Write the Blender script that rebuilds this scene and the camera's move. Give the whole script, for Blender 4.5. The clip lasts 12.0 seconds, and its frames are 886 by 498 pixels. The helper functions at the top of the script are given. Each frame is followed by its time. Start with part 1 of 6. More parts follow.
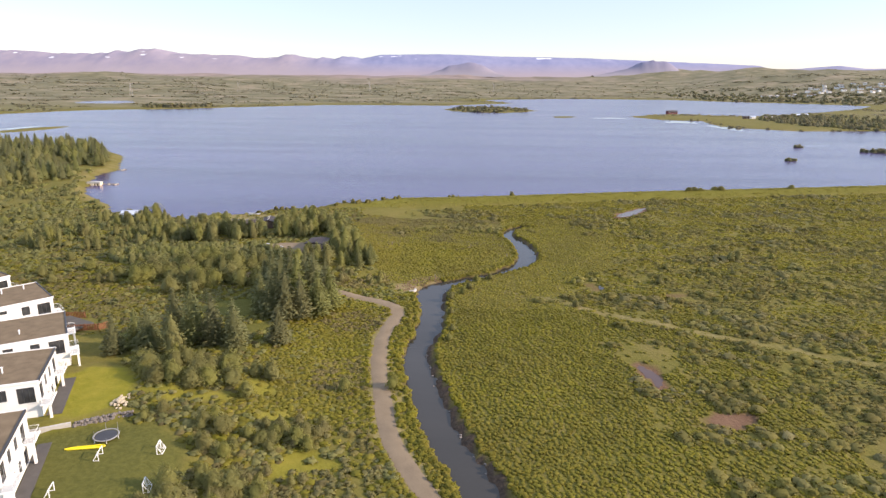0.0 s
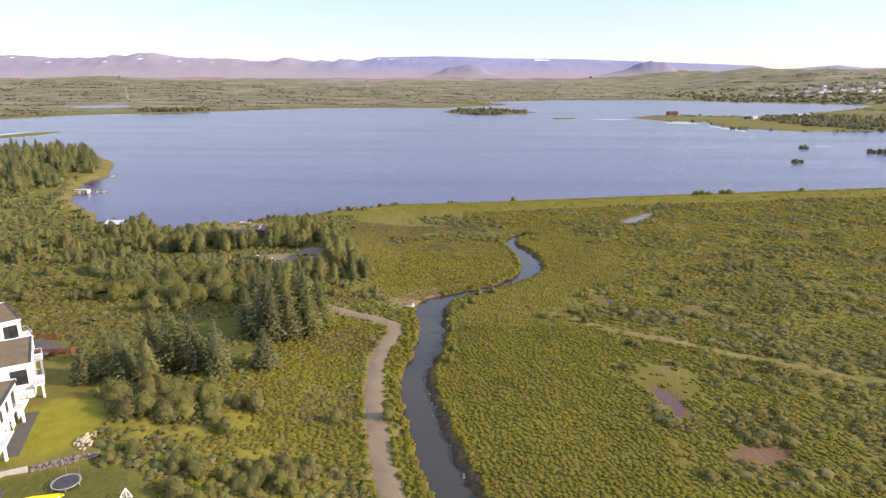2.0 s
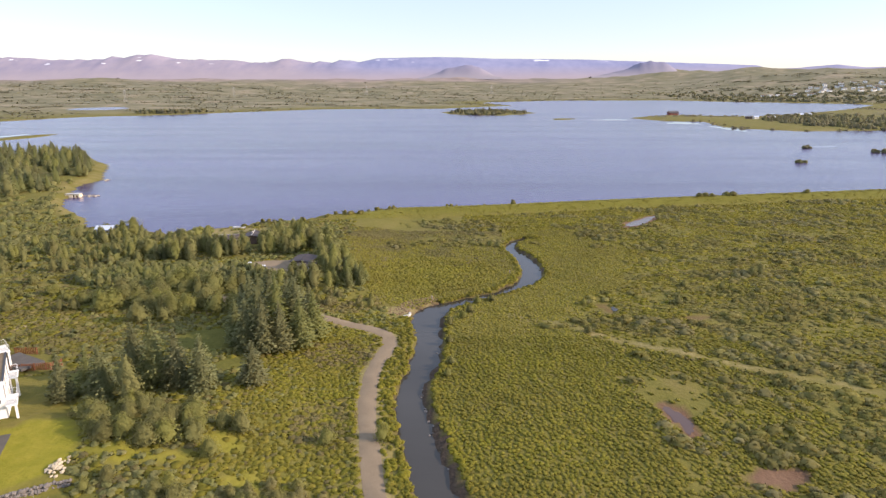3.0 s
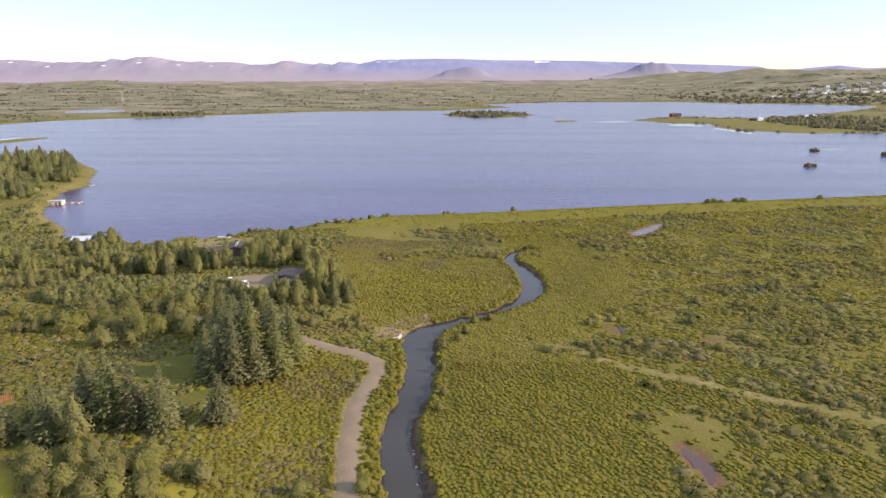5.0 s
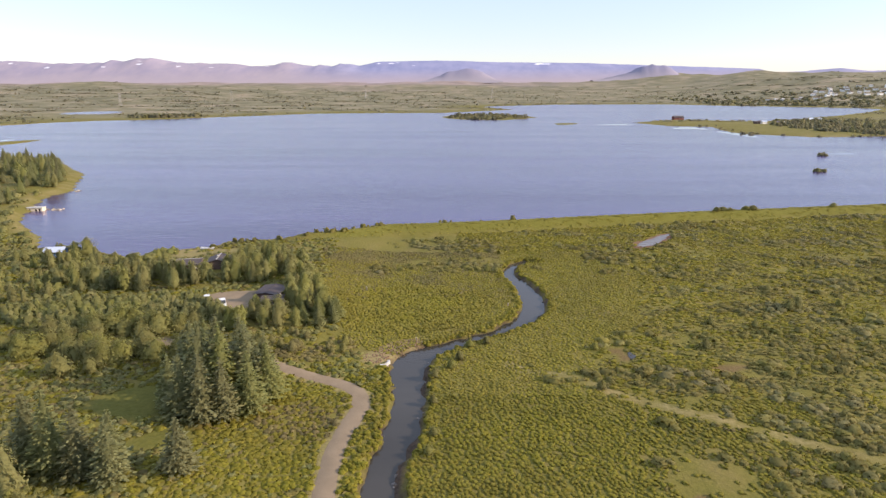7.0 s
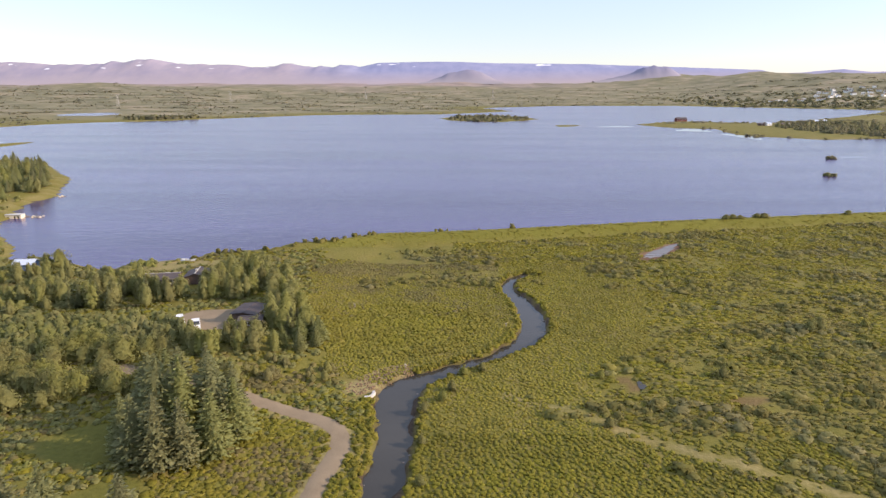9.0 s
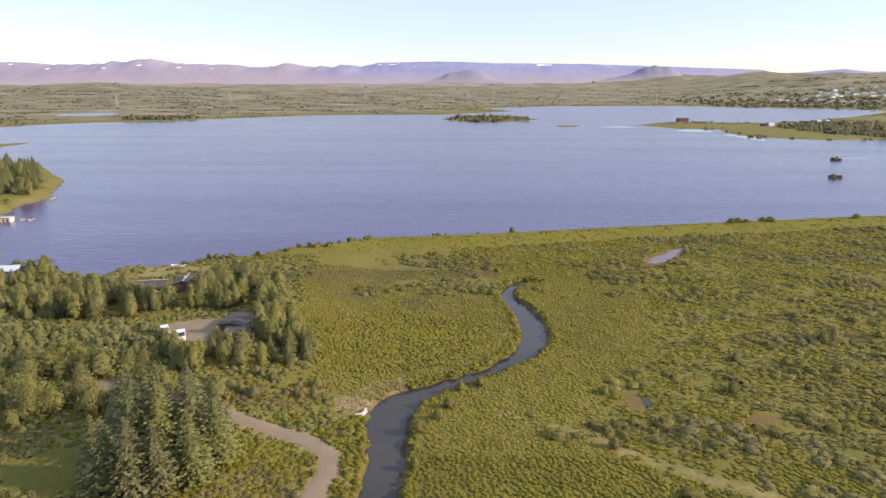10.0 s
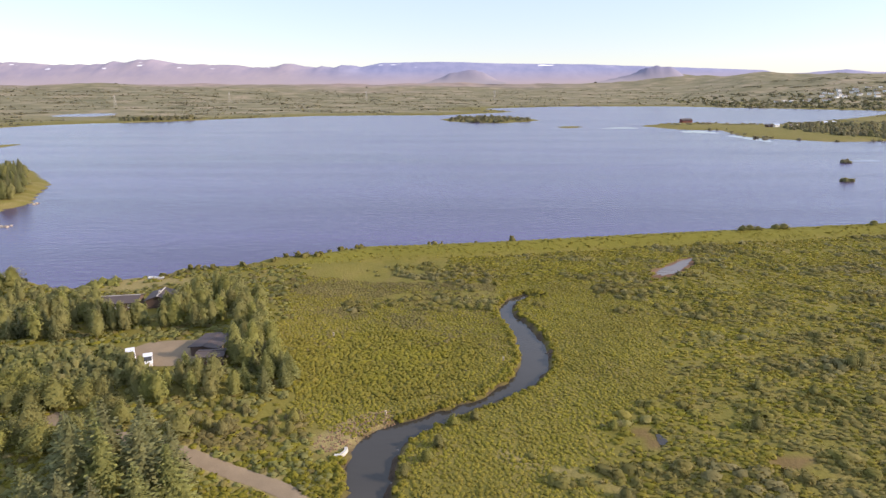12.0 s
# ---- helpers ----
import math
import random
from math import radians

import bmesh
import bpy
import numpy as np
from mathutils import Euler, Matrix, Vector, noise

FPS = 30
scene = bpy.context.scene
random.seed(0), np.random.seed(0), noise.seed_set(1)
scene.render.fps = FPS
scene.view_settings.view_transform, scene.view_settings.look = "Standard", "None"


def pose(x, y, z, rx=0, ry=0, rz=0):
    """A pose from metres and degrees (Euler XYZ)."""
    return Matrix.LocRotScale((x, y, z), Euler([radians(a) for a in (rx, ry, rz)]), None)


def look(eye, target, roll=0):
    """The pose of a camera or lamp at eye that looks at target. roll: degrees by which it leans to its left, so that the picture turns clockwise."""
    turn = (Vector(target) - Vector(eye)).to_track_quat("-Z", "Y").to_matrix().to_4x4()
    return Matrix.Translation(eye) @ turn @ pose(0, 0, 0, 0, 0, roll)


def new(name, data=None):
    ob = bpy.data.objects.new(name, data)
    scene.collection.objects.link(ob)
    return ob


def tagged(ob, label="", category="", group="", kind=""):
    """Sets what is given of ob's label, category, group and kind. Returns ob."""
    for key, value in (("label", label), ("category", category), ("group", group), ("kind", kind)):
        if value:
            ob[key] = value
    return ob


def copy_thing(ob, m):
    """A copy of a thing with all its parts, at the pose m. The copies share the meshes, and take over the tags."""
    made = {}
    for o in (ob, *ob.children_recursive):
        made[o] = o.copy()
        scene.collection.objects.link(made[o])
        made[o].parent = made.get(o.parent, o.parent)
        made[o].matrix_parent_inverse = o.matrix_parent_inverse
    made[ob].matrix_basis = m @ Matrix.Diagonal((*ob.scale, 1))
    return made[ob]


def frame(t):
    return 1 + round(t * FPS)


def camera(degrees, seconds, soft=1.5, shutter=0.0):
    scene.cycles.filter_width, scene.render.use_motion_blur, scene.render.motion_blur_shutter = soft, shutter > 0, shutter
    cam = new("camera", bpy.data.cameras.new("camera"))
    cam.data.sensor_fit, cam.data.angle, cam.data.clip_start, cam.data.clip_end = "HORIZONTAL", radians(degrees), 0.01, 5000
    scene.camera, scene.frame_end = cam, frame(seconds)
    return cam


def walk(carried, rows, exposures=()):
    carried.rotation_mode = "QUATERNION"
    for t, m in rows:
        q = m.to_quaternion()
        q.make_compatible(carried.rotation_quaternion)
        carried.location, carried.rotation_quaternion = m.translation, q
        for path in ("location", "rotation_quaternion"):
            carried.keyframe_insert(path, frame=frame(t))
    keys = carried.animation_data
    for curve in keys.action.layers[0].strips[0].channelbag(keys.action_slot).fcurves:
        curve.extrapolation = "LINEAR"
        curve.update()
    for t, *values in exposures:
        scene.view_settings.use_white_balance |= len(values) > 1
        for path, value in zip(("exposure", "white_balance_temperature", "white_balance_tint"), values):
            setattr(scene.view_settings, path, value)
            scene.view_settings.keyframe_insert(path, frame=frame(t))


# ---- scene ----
cam = camera(69.3, 12.0, soft=1.4)
EXPOSURES = [(0, 0.79, 6300, 23), (12, 0.74, 6300, 23)]
PATH = [
    (0, (3.57, 4.823, 54.182), (3.479, 6.751, 53.658), 0.3),
    (0.5, (3.391, 6.97, 54.142), (3.3, 8.898, 53.62), 0.2),
    (1, (3.231, 9.47, 54.125), (3.142, 11.398, 53.603), 0.1),
    (1.5, (3.162, 12.018, 54.033), (3.072, 13.947, 53.513), -0.0),
    (2, (3.059, 15.005, 53.974), (2.97, 16.935, 53.456), -0.1),
    (2.5, (3.052, 17.848, 53.933), (2.965, 19.778, 53.416), -0.2),
    (3, (3.394, 20.861, 53.979), (3.305, 22.791, 53.463), -0.3),
    (5, (4.524, 33.252, 53.944), (4.432, 35.183, 53.433), -0.4),
    (5.5, (4.75, 36.241, 53.974), (4.658, 38.173, 53.465), -0.4),
    (6, (4.983, 39.401, 54.09), (4.891, 41.333, 53.581), -0.4),
    (6.5, (5.187, 42.462, 54.13), (5.095, 44.395, 53.623), -0.4),
    (7, (5.506, 45.762, 54.065), (5.413, 47.695, 53.559), -0.3),
    (9, (6.767, 58.129, 54.291), (6.671, 60.063, 53.788), -0.3),
    (9.5, (7.113, 61.18, 54.365), (7.016, 63.113, 53.862), -0.3),
    (10, (7.402, 64.276, 54.416), (7.304, 66.209, 53.913), -0.3),
    (10.5, (7.684, 67.218, 54.397), (7.585, 69.151, 53.894), -0.3),
    (11, (7.975, 70.391, 54.371), (7.875, 72.325, 53.869), -0.3),
    (11.5, (8.229, 73.394, 54.351), (8.127, 75.327, 53.85), -0.3),
    (12, (8.518, 76.514, 54.378), (8.416, 78.447, 53.876), -0.3),
]
walk(cam, [(t, look(eye, target, roll)) for t, eye, target, roll in PATH], exposures=EXPOSURES)

# ---- light ----
SUN_ELEV, SUN_AZ = radians(24), radians(-6)      # azimuth from +x, counter-clockwise
world = bpy.data.worlds.new("sky")
scene.world = world
world.use_nodes = True
wn = world.node_tree
sky = wn.nodes.new("ShaderNodeTexSky")
sky.sky_type = 'NISHITA'
sky.sun_disc = False
sky.sun_elevation = SUN_ELEV
sky.sun_rotation = radians(90) - SUN_AZ
sky.air_density, sky.dust_density, sky.ozone_density = 1.0, 0.15, 2.0
bg = wn.nodes["Background"]
bg.inputs[1].default_value = 0.066
wn.links.new(sky.outputs[0], bg.inputs[0])
# a thin veil of high cloud, with brightness added overhead to lift the shade
veil_fill = wn.nodes.new("ShaderNodeBackground")
veil_fill.inputs[0].default_value = (0.80, 0.93, 1.0, 1)
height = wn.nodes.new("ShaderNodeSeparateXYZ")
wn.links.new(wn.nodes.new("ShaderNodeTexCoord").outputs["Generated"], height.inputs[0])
# strength from horizon to zenith; the rise overhead is added fill
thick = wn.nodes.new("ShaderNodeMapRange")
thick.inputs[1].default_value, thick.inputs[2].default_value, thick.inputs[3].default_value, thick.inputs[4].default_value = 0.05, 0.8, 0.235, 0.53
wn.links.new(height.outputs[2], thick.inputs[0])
wn.links.new(thick.outputs[0], veil_fill.inputs[1])
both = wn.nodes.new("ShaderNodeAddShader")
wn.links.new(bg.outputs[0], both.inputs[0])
wn.links.new(veil_fill.outputs[0], both.inputs[1])
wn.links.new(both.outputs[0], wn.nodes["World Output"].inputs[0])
sun = new("sun", bpy.data.lights.new("sun", 'SUN'))
sun.data.energy, sun.data.angle, sun.data.color = 4.2, radians(0.9), (1.0, 0.84, 0.6)
sun_dir = Vector((math.cos(SUN_ELEV) * math.cos(SUN_AZ), math.cos(SUN_ELEV) * math.sin(SUN_AZ), math.sin(SUN_ELEV)))
sun.matrix_world = look(sun_dir * 300, (0, 0, 0))

# ---- node helpers ----
RNG = np.random.default_rng(7)


def material(name, rough=0.8, metal=0.0, spec=0.3):
    m = bpy.data.materials.new(name)
    m.use_nodes = True
    b = m.node_tree.nodes["Principled BSDF"]
    b.inputs["Roughness"].default_value = rough
    b.inputs["Metallic"].default_value = metal
    b.inputs["Specular IOR Level"].default_value = spec
    return m, m.node_tree, b


def node(nt, kind, **values):
    n = nt.nodes.new(kind)
    for k, v in values.items():
        n.inputs[k.replace("_", " ")].default_value = v
    return n


def noise_node(nt, scale, detail=3.0, rough=0.55, stretch=(1, 1, 1), turn=0.0):
    c = nt.nodes.new("ShaderNodeTexCoord")
    mp = nt.nodes.new("ShaderNodeMapping")
    mp.inputs["Scale"].default_value = stretch
    mp.inputs["Rotation"].default_value = (0, 0, turn)
    nt.links.new(c.outputs["Object"], mp.inputs[0])
    n = node(nt, "ShaderNodeTexNoise", Scale=scale, Detail=detail, Roughness=rough)
    nt.links.new(mp.outputs[0], n.inputs["Vector"])
    return n.outputs["Fac"]


def ramp(nt, fac, *stops):
    r = nt.nodes.new("ShaderNodeValToRGB")
    e = r.color_ramp.elements
    while len(e) < len(stops):
        e.new(0.5)
    for el, (p, c) in zip(e, stops):
        el.position, el.color = p, (*c, 1)
    nt.links.new(fac, r.inputs[0])
    return r.outputs[0]


def mix(nt, fac, a, b, blend='MIX'):
    m = nt.nodes.new("ShaderNodeMix")
    m.data_type, m.blend_type = 'RGBA', blend
    for slot, v in ((0, fac), (6, a), (7, b)):
        if isinstance(v, (float, int)):
            m.inputs[slot].default_value = v
        elif isinstance(v, tuple):
            m.inputs[slot].default_value = (*v, 1)
        else:
            nt.links.new(v, m.inputs[slot])
    return m.outputs[2]


def bump(nt, b, height, strength=0.4, dist=0.1):
    n = node(nt, "ShaderNodeBump", Strength=strength, Distance=dist)
    nt.links.new(height, n.inputs["Height"])
    nt.links.new(n.outputs[0], b.inputs["Normal"])


def plain(name, colour, rough=0.7, metal=0.0, spec=0.3, vary=0.25, scale=3.0, relief=0.2, stretch=(1, 1, 1)):
    """A surface of one colour with grain and stains at two scales and fine relief."""
    m, nt, b = material(name, rough, metal, spec)
    big, fine = noise_node(nt, scale * 0.25, 4, stretch=stretch), noise_node(nt, scale * 6, 3, stretch=stretch)
    dark = tuple(c * (1 - vary) for c in colour)
    light = tuple(min(1, c * (1 + vary)) for c in colour)
    c1 = ramp(nt, big, (0.3, dark), (0.7, light))
    c2 = ramp(nt, fine, (0.3, dark), (0.7, light))
    nt.links.new(mix(nt, 0.5, c1, c2), b.inputs["Base Color"])
    if relief:
        bump(nt, b, fine, relief, 0.02)
    return m


def foliage(name, dark, light, warm, rough=0.75):
    """Leaves: each leaf its own tone, each plant a tone of its own through the attribute 'tone'."""
    m, nt, b = material(name, rough, 0, 0.2)
    geo = nt.nodes.new("ShaderNodeNewGeometry")
    att = nt.nodes.new("ShaderNodeAttribute")
    att.attribute_name = "tone"
    inf = nt.nodes.new("ShaderNodeObjectInfo")
    c = ramp(nt, geo.outputs["Random Per Island"], (0.0, dark), (0.75, light), (1.0, warm))
    plant = node(nt, "ShaderNodeMath")
    plant.operation = 'LESS_THAN'
    nt.links.new(att.outputs["Fac"], plant.inputs[0])
    plant.inputs[1].default_value = 0.001
    wrap = node(nt, "ShaderNodeMath")
    wrap.operation = 'MULTIPLY_ADD'
    nt.links.new(plant.outputs[0], wrap.inputs[0])
    nt.links.new(inf.outputs["Random"], wrap.inputs[1])
    nt.links.new(att.outputs["Fac"], wrap.inputs[2])
    tone = ramp(nt, wrap.outputs[0], (0.0, (0.9, 0.87, 0.92)), (0.5, (1, 1, 1)), (1.0, (1.1, 1.12, 0.85)))
    col = mix(nt, 1.0, c, tone, 'MULTIPLY')
    fleck = noise_node(nt, 5.0, 2)
    col = mix(nt, 1.0, col, ramp(nt, fleck, (0.3, (0.86, 0.86, 0.86)), (0.7, (1.13, 1.13, 1.1))), 'MULTIPLY')
    bump(nt, b, fleck, 0.5, 0.1)
    nt.links.new(col, b.inputs["Base Color"])
    tr = nt.nodes.new("ShaderNodeBsdfTranslucent")
    nt.links.new(col, tr.inputs[0])
    sh = nt.nodes.new("ShaderNodeMixShader")
    sh.inputs[0].default_value = 0.42
    nt.links.new(b.outputs[0], sh.inputs[1])
    nt.links.new(tr.outputs[0], sh.inputs[2])
    nt.links.new(sh.outputs[0], nt.nodes["Material Output"].inputs[0])
    return m


# ---- the lie of the land ----
WATER, STREAM = 1.0, -0.8
NEAR_SHORE = [(-450, 500), (-280, 471), (-232, 420), (-204, 364), (-199, 358), (-203, 346), (-194, 318), (-183, 312), (-184, 298), (-174, 282),
              (-148, 258), (-139, 242), (-127, 246), (-109, 236), (-100, 232), (-92, 242), (-80, 248), (-78, 254), (-59, 259),
              (-45, 268), (-27, 281), (-7, 284), (16, 289), (60, 300), (103, 310), (164, 323), (300, 352), (480, 390), (760, 450)]
FAR_SHORE = [(760, 720), (423, 688), (328, 677), (275, 721), (277, 780), (284, 819), (240, 834), (209, 900), (287, 972), (366, 925),
             (405, 936), (569, 1074), (670, 1178), (760, 1290), (722, 1339), (540, 1472), (454, 1553), (197, 1573), (16, 1466),
             (81, 1302), (-52, 1183), (-168, 1186), (-272, 1168), (-430, 1040), (-444, 1011), (-543, 970), (-585, 932),
             (-626, 848), (-800, 760), (-1100, 700), (-1100, 520)]
LAKE = np.array(NEAR_SHORE[::-1] + FAR_SHORE[::-1], float)
RIVER = np.array([(9, -40, 3.6), (12, 10, 3.6), (10.1, 41, 3.6), (8, 60, 3.6), (5.9, 79, 3.5), (3.4, 86, 3.2), (-0.2, 94, 3.6), (-2.5, 103, 3.3), (-5.6, 115, 3.3), (-7.1, 126, 3.0),
                  (-5.7, 138, 3.2), (-5.8, 151, 3.1), (-6.9, 160, 3.9), (-6.0, 166, 3.8), (-3.4, 169.2, 3.2), (1.7, 173.8, 2.3),
                  (9.5, 179.8, 1.6), (14.8, 185, 2.4), (18.6, 190.5, 3.0), (20.6, 196.5, 3.3), (20.8, 205, 3.3),
                  (18.8, 216.5, 2.8), (16, 226, 2.0), (17.6, 234, 1.8), (22, 239, 1.8), (25.5, 238.8, 1.2)])
TRACK = np.array([(-2, -40), (0, 20), (2.4, 54), (2.2, 68), (-1.4, 77.6), (-4.8, 84), (-8.7, 92.6), (-11.6, 105.2), (-14.2, 118.8), (-15.1, 132.9), (-13.6, 144.9),
                  (-15.4, 150.3), (-19.8, 153.4), (-27.7, 156.0), (-34.7, 158.2), (-46, 161), (-60, 166.5)], float)
DAM = np.array([(-75, 262), (-52, 262), (-40, 267), (-26, 277), (-7, 280), (16, 285), (60, 296), (103, 306), (164, 319), (300, 348), (480, 386), (760, 446)], float)


def smooth(a, b, v):
    t = np.clip((v - a) / (b - a), 0, 1)
    return t * t * (3 - 2 * t)


def spline(points, step):
    """A smooth line through points, with a point about every step metres."""
    p = np.vstack([2 * points[0] - points[1], points, 2 * points[-1] - points[-2]])
    out = []
    for i in range(1, len(p) - 2):
        a, b, c, d = p[i - 1:i + 3]
        n = max(1, int(np.hypot(*(c - b)[:2]) / step))
        for k in range(n):
            t = k / n
            out.append(0.5 * (2 * b + (c - a) * t + (2 * a - 5 * b + 4 * c - d) * t * t + (3 * b - a - 3 * c + d) * t ** 3))
    return np.array(out + [points[-1]])


def line_distance(x, y, line):
    """Distance from each place to a polyline, and the line's third value there."""
    best, val = np.full(x.shape, 1e9), np.zeros(x.shape)
    for a, b in zip(line[:-1], line[1:]):
        d = b[:2] - a[:2]
        t = np.clip(((x - a[0]) * d[0] + (y - a[1]) * d[1]) / (d @ d), 0, 1)
        r = np.hypot(x - a[0] - t * d[0], y - a[1] - t * d[1])
        near = r < best
        best[near] = r[near]
        if len(a) > 2:
            val[near] = (a[2] + t * (b[2] - a[2]))[near]
    return best, val


def east_of(x, y, line):
    """Whether each place lies to the right of a polyline that runs north."""
    best, side = np.full(x.shape, 1e9), np.zeros(x.shape, bool)
    for a, b in zip(line[:-1], line[1:]):
        d = b[:2] - a[:2]
        t = np.clip(((x - a[0]) * d[0] + (y - a[1]) * d[1]) / (d @ d), 0, 1)
        r = np.hypot(x - a[0] - t * d[0], y - a[1] - t * d[1])
        near = r < best
        best[near] = r[near]
        side[near] = (d[0] * (y - a[1]) - d[1] * (x - a[0]) < 0)[near]
    return side


def inside(x, y, poly):
    hit = np.zeros(x.shape, bool)
    for (x0, y0), (x1, y1) in zip(poly, np.roll(poly, -1, 0)):
        if y0 != y1:
            hit ^= ((y0 > y) != (y1 > y)) & (x < (x1 - x0) * (y - y0) / (y1 - y0) + x0)
    return hit


def waves(x, y, size, seed):
    """Soft noise in about -1 to 1 from sines in many directions."""
    r = np.random.default_rng(seed)
    v = np.zeros(np.shape(x))
    for k in range(9):
        a, p, f = r.uniform(0, 6.28), r.uniform(0, 6.28), r.uniform(0.6, 1.9) * 6.28 / size
        v = v + np.sin((x * np.cos(a) + y * np.sin(a)) * f + p)
    return v / 4.0


RIVER_LINE, TRACK_LINE = spline(RIVER, 2.0), spline(TRACK, 2.0)
LAKE_CLOSED = np.vstack([LAKE, LAKE[:1]])
# islands in the lake: centre, half sizes, turn
ISLANDS = [(26, 1040, 66, 74, 0.5), (122, 878, 20, 15, 0.3), (-428, 616, 16, 46, -0.25), (211, 436.5, 4.5, 3.0, 0), (257, 522, 4.5, 3.0, 0),
           (300, 491, 16, 5, -0.3), (345, 500, 14, 6, 0.2)]
# bare muddy pools in the marsh: centre, half sizes, turn
POOLS = [(37.5, 116.3, 1.9, 5.8, 0.2), (46.4, 101.2, 3.9, 2.6, 0.3), (68.5, 266, 14.5, 3.4, 0.88), (36, 168.5, 1.6, 3.0, 0.2), (55, 162.6, 3.4, 1.8, 0.4), (121, 168, 5, 3, 0.2)]
LAGOON = (-690, 1210, 62, 72, 0.2)
LAWNS = [(-48.6, 77.3, 12.8, 10.0, 0.2), (-58.3, 96.2, 6.9, 8.4, 0.4), (-41, 129.5, 4.5, 2.6, 0.5), (-49, 141, 8.5, 5.5, 0.2), (-62, 121, 6, 5, 0.2)]


def ellipse(x, y, e):
    cx, cy, a, b, w = e
    u, v = (x - cx) * math.cos(w) + (y - cy) * math.sin(w), (y - cy) * math.cos(w) - (x - cx) * math.sin(w)
    return np.hypot(u / a, v / b)


def land(x, y):
    """Height of the ground, and the masks that tell what grows there."""
    x, y = np.asarray(x, float), np.asarray(y, float)
    shore, _ = line_distance(x, y, LAKE_CLOSED)
    wet = inside(x, y, LAKE)
    z = 0.22 * waves(x, y, 26, 1) + 0.10 * waves(x, y, 7, 2)
    rise = np.interp(y, [50, 105, 135, 165, 195, 225, 245, 300], [3.7, 3.7, 2.5, 2.6, 3.2, 2.5, 1.7, 2.2])
    west = smooth(-17, -42, x)
    z = z * (1 - 0.5 * west) + west * rise
    terrace = smooth(-0.4, 0.4, (y - 86.1) - 0.558 * (x + 55)) * smooth(-42.5, -45.5, x) * smooth(112, 104, y)
    yard = np.maximum(terrace, smooth(-40, -44, x) * smooth(100, 92, y))
    z = z * (1 - yard) + yard * (3.75 + 0.9 * terrace)
    cape = smooth(-120, -175, x) * smooth(200, 260, y) * smooth(620, 420, y)
    z = z + cape * (0.8 + 0.6 * waves(x, y, 60, 4))
    d, _ = line_distance(x, y, DAM)
    z = np.maximum(z, 2.75 - np.maximum(d - 1.0, 0) * np.interp(x, [-45, -10, 40], [0.25, 0.33, 0.5]))
    # far country
    far = smooth(640, 1500, y + 0.25 * np.abs(x)) * (~wet)
    d_shore = np.where(wet, 0, shore)
    up = smooth(40, 2200, d_shore)
    left = smooth(600, -900, x)
    hills = 46 * up + 9 * up * waves(x, y, 620, 5) + 2.5 * up * waves(x, y, 170, 6)
    hills = hills + smooth(500, 1300, x) * smooth(1150, 2400, y) * (34 + 10 * waves(x, y, 500, 8))
    base = 1.5 + 0.35 * waves(x, y, 40, 9)
    z = z * (1 - far) + far * (base + np.maximum(hills, 0))
    # a shallow lagoon behind the far shore
    m = smooth(1.3, 1.0, ellipse(x, y, LAGOON))
    z = z * (1 - m) + 1.5 * m
    # the shore must stand above the water, but for the dam's foot
    lee = (y < 640) & (x > -62)
    dry = np.where(lee, z, np.maximum(z, WATER + 0.15 + np.minimum(d_shore, 12) * 0.06))
    z = np.where(wet, np.maximum(WATER - shore * 0.12, -4), dry)
    for e in ISLANDS:
        r = ellipse(x, y, e) * (1 + 0.12 * waves(x, y, max(e[2], 6) * 0.8, 11))
        z = np.where(r < 1.3, np.maximum(z, WATER + 0.9 * (1 - r ** 2) * min(1, e[2] / 8 + 0.4)), z)
    rd, rw = line_distance(x, y, RIVER_LINE)
    edge = rd - rw - 0.45 * waves(x, y, 6, 12)
    east = east_of(x, y, RIVER_LINE)
    # a bare undercut bank on the east side, a low green one on the west
    rise_in = np.where(east, smooth(np.where(y < 135, -2.8, -1.5), 0.3, edge) ** 1.3, smooth(-1.0, 0.5, edge))
    z = np.where(edge < 2.2, np.minimum(z, -1.5 + rise_in * (np.where(east, np.maximum(z, 0.15), z) + 1.5)), z)
    mud = np.zeros(x.shape)
    for e in POOLS:
        r = ellipse(x, y, e) * (1 + 0.25 * waves(x, y, 7, 13))
        mud = np.maximum(mud, smooth(1.15, 0.95, r))
    z = z * (1 - mud) + mud * -0.16
    mud = mud * np.where((y > 155) & (y < 200), 0.6, 1.0)
    td, _ = line_distance(x, y, TRACK_LINE)
    return z, dict(shore=shore, wet=wet, river=edge, east=east, mud=mud, track=td, dam=d, west=west, d_shore=d_shore)


def lawn_mask(x, y):
    v = np.zeros(np.shape(x))
    for e in LAWNS:
        v = np.maximum(v, smooth(1.15, 0.98, ellipse(x, y, e) * (1 + 0.06 * waves(x, y, 5, 3))))
    return v


GRASSY = [(-20.5, 84, 5, 3.6, 0.3), (-43.5, 97.3, 8, 2.0, 0.1), (-33, 103, 3, 3, 0), (-27, 95, 3, 2, 0.2), (-46, 125, 4, 3, 0), (-82, 150, 14, 5, 0.3), (-90, 132, 12, 10, 0.2), (-78, 140, 8, 6, 0), (-84, 238, 15, 6, 0.25)]


def within(x, y, spots):
    v = np.zeros(np.shape(x))
    for e in spots:
        v = np.maximum(v, smooth(1.2, 0.85, ellipse(x, y, e) * (1 + 0.15 * waves(x, y, 6, 17))))
    return v


def ground_z(x, y):
    return float(land(np.array([float(x)]), np.array([float(y)]))[0][0])


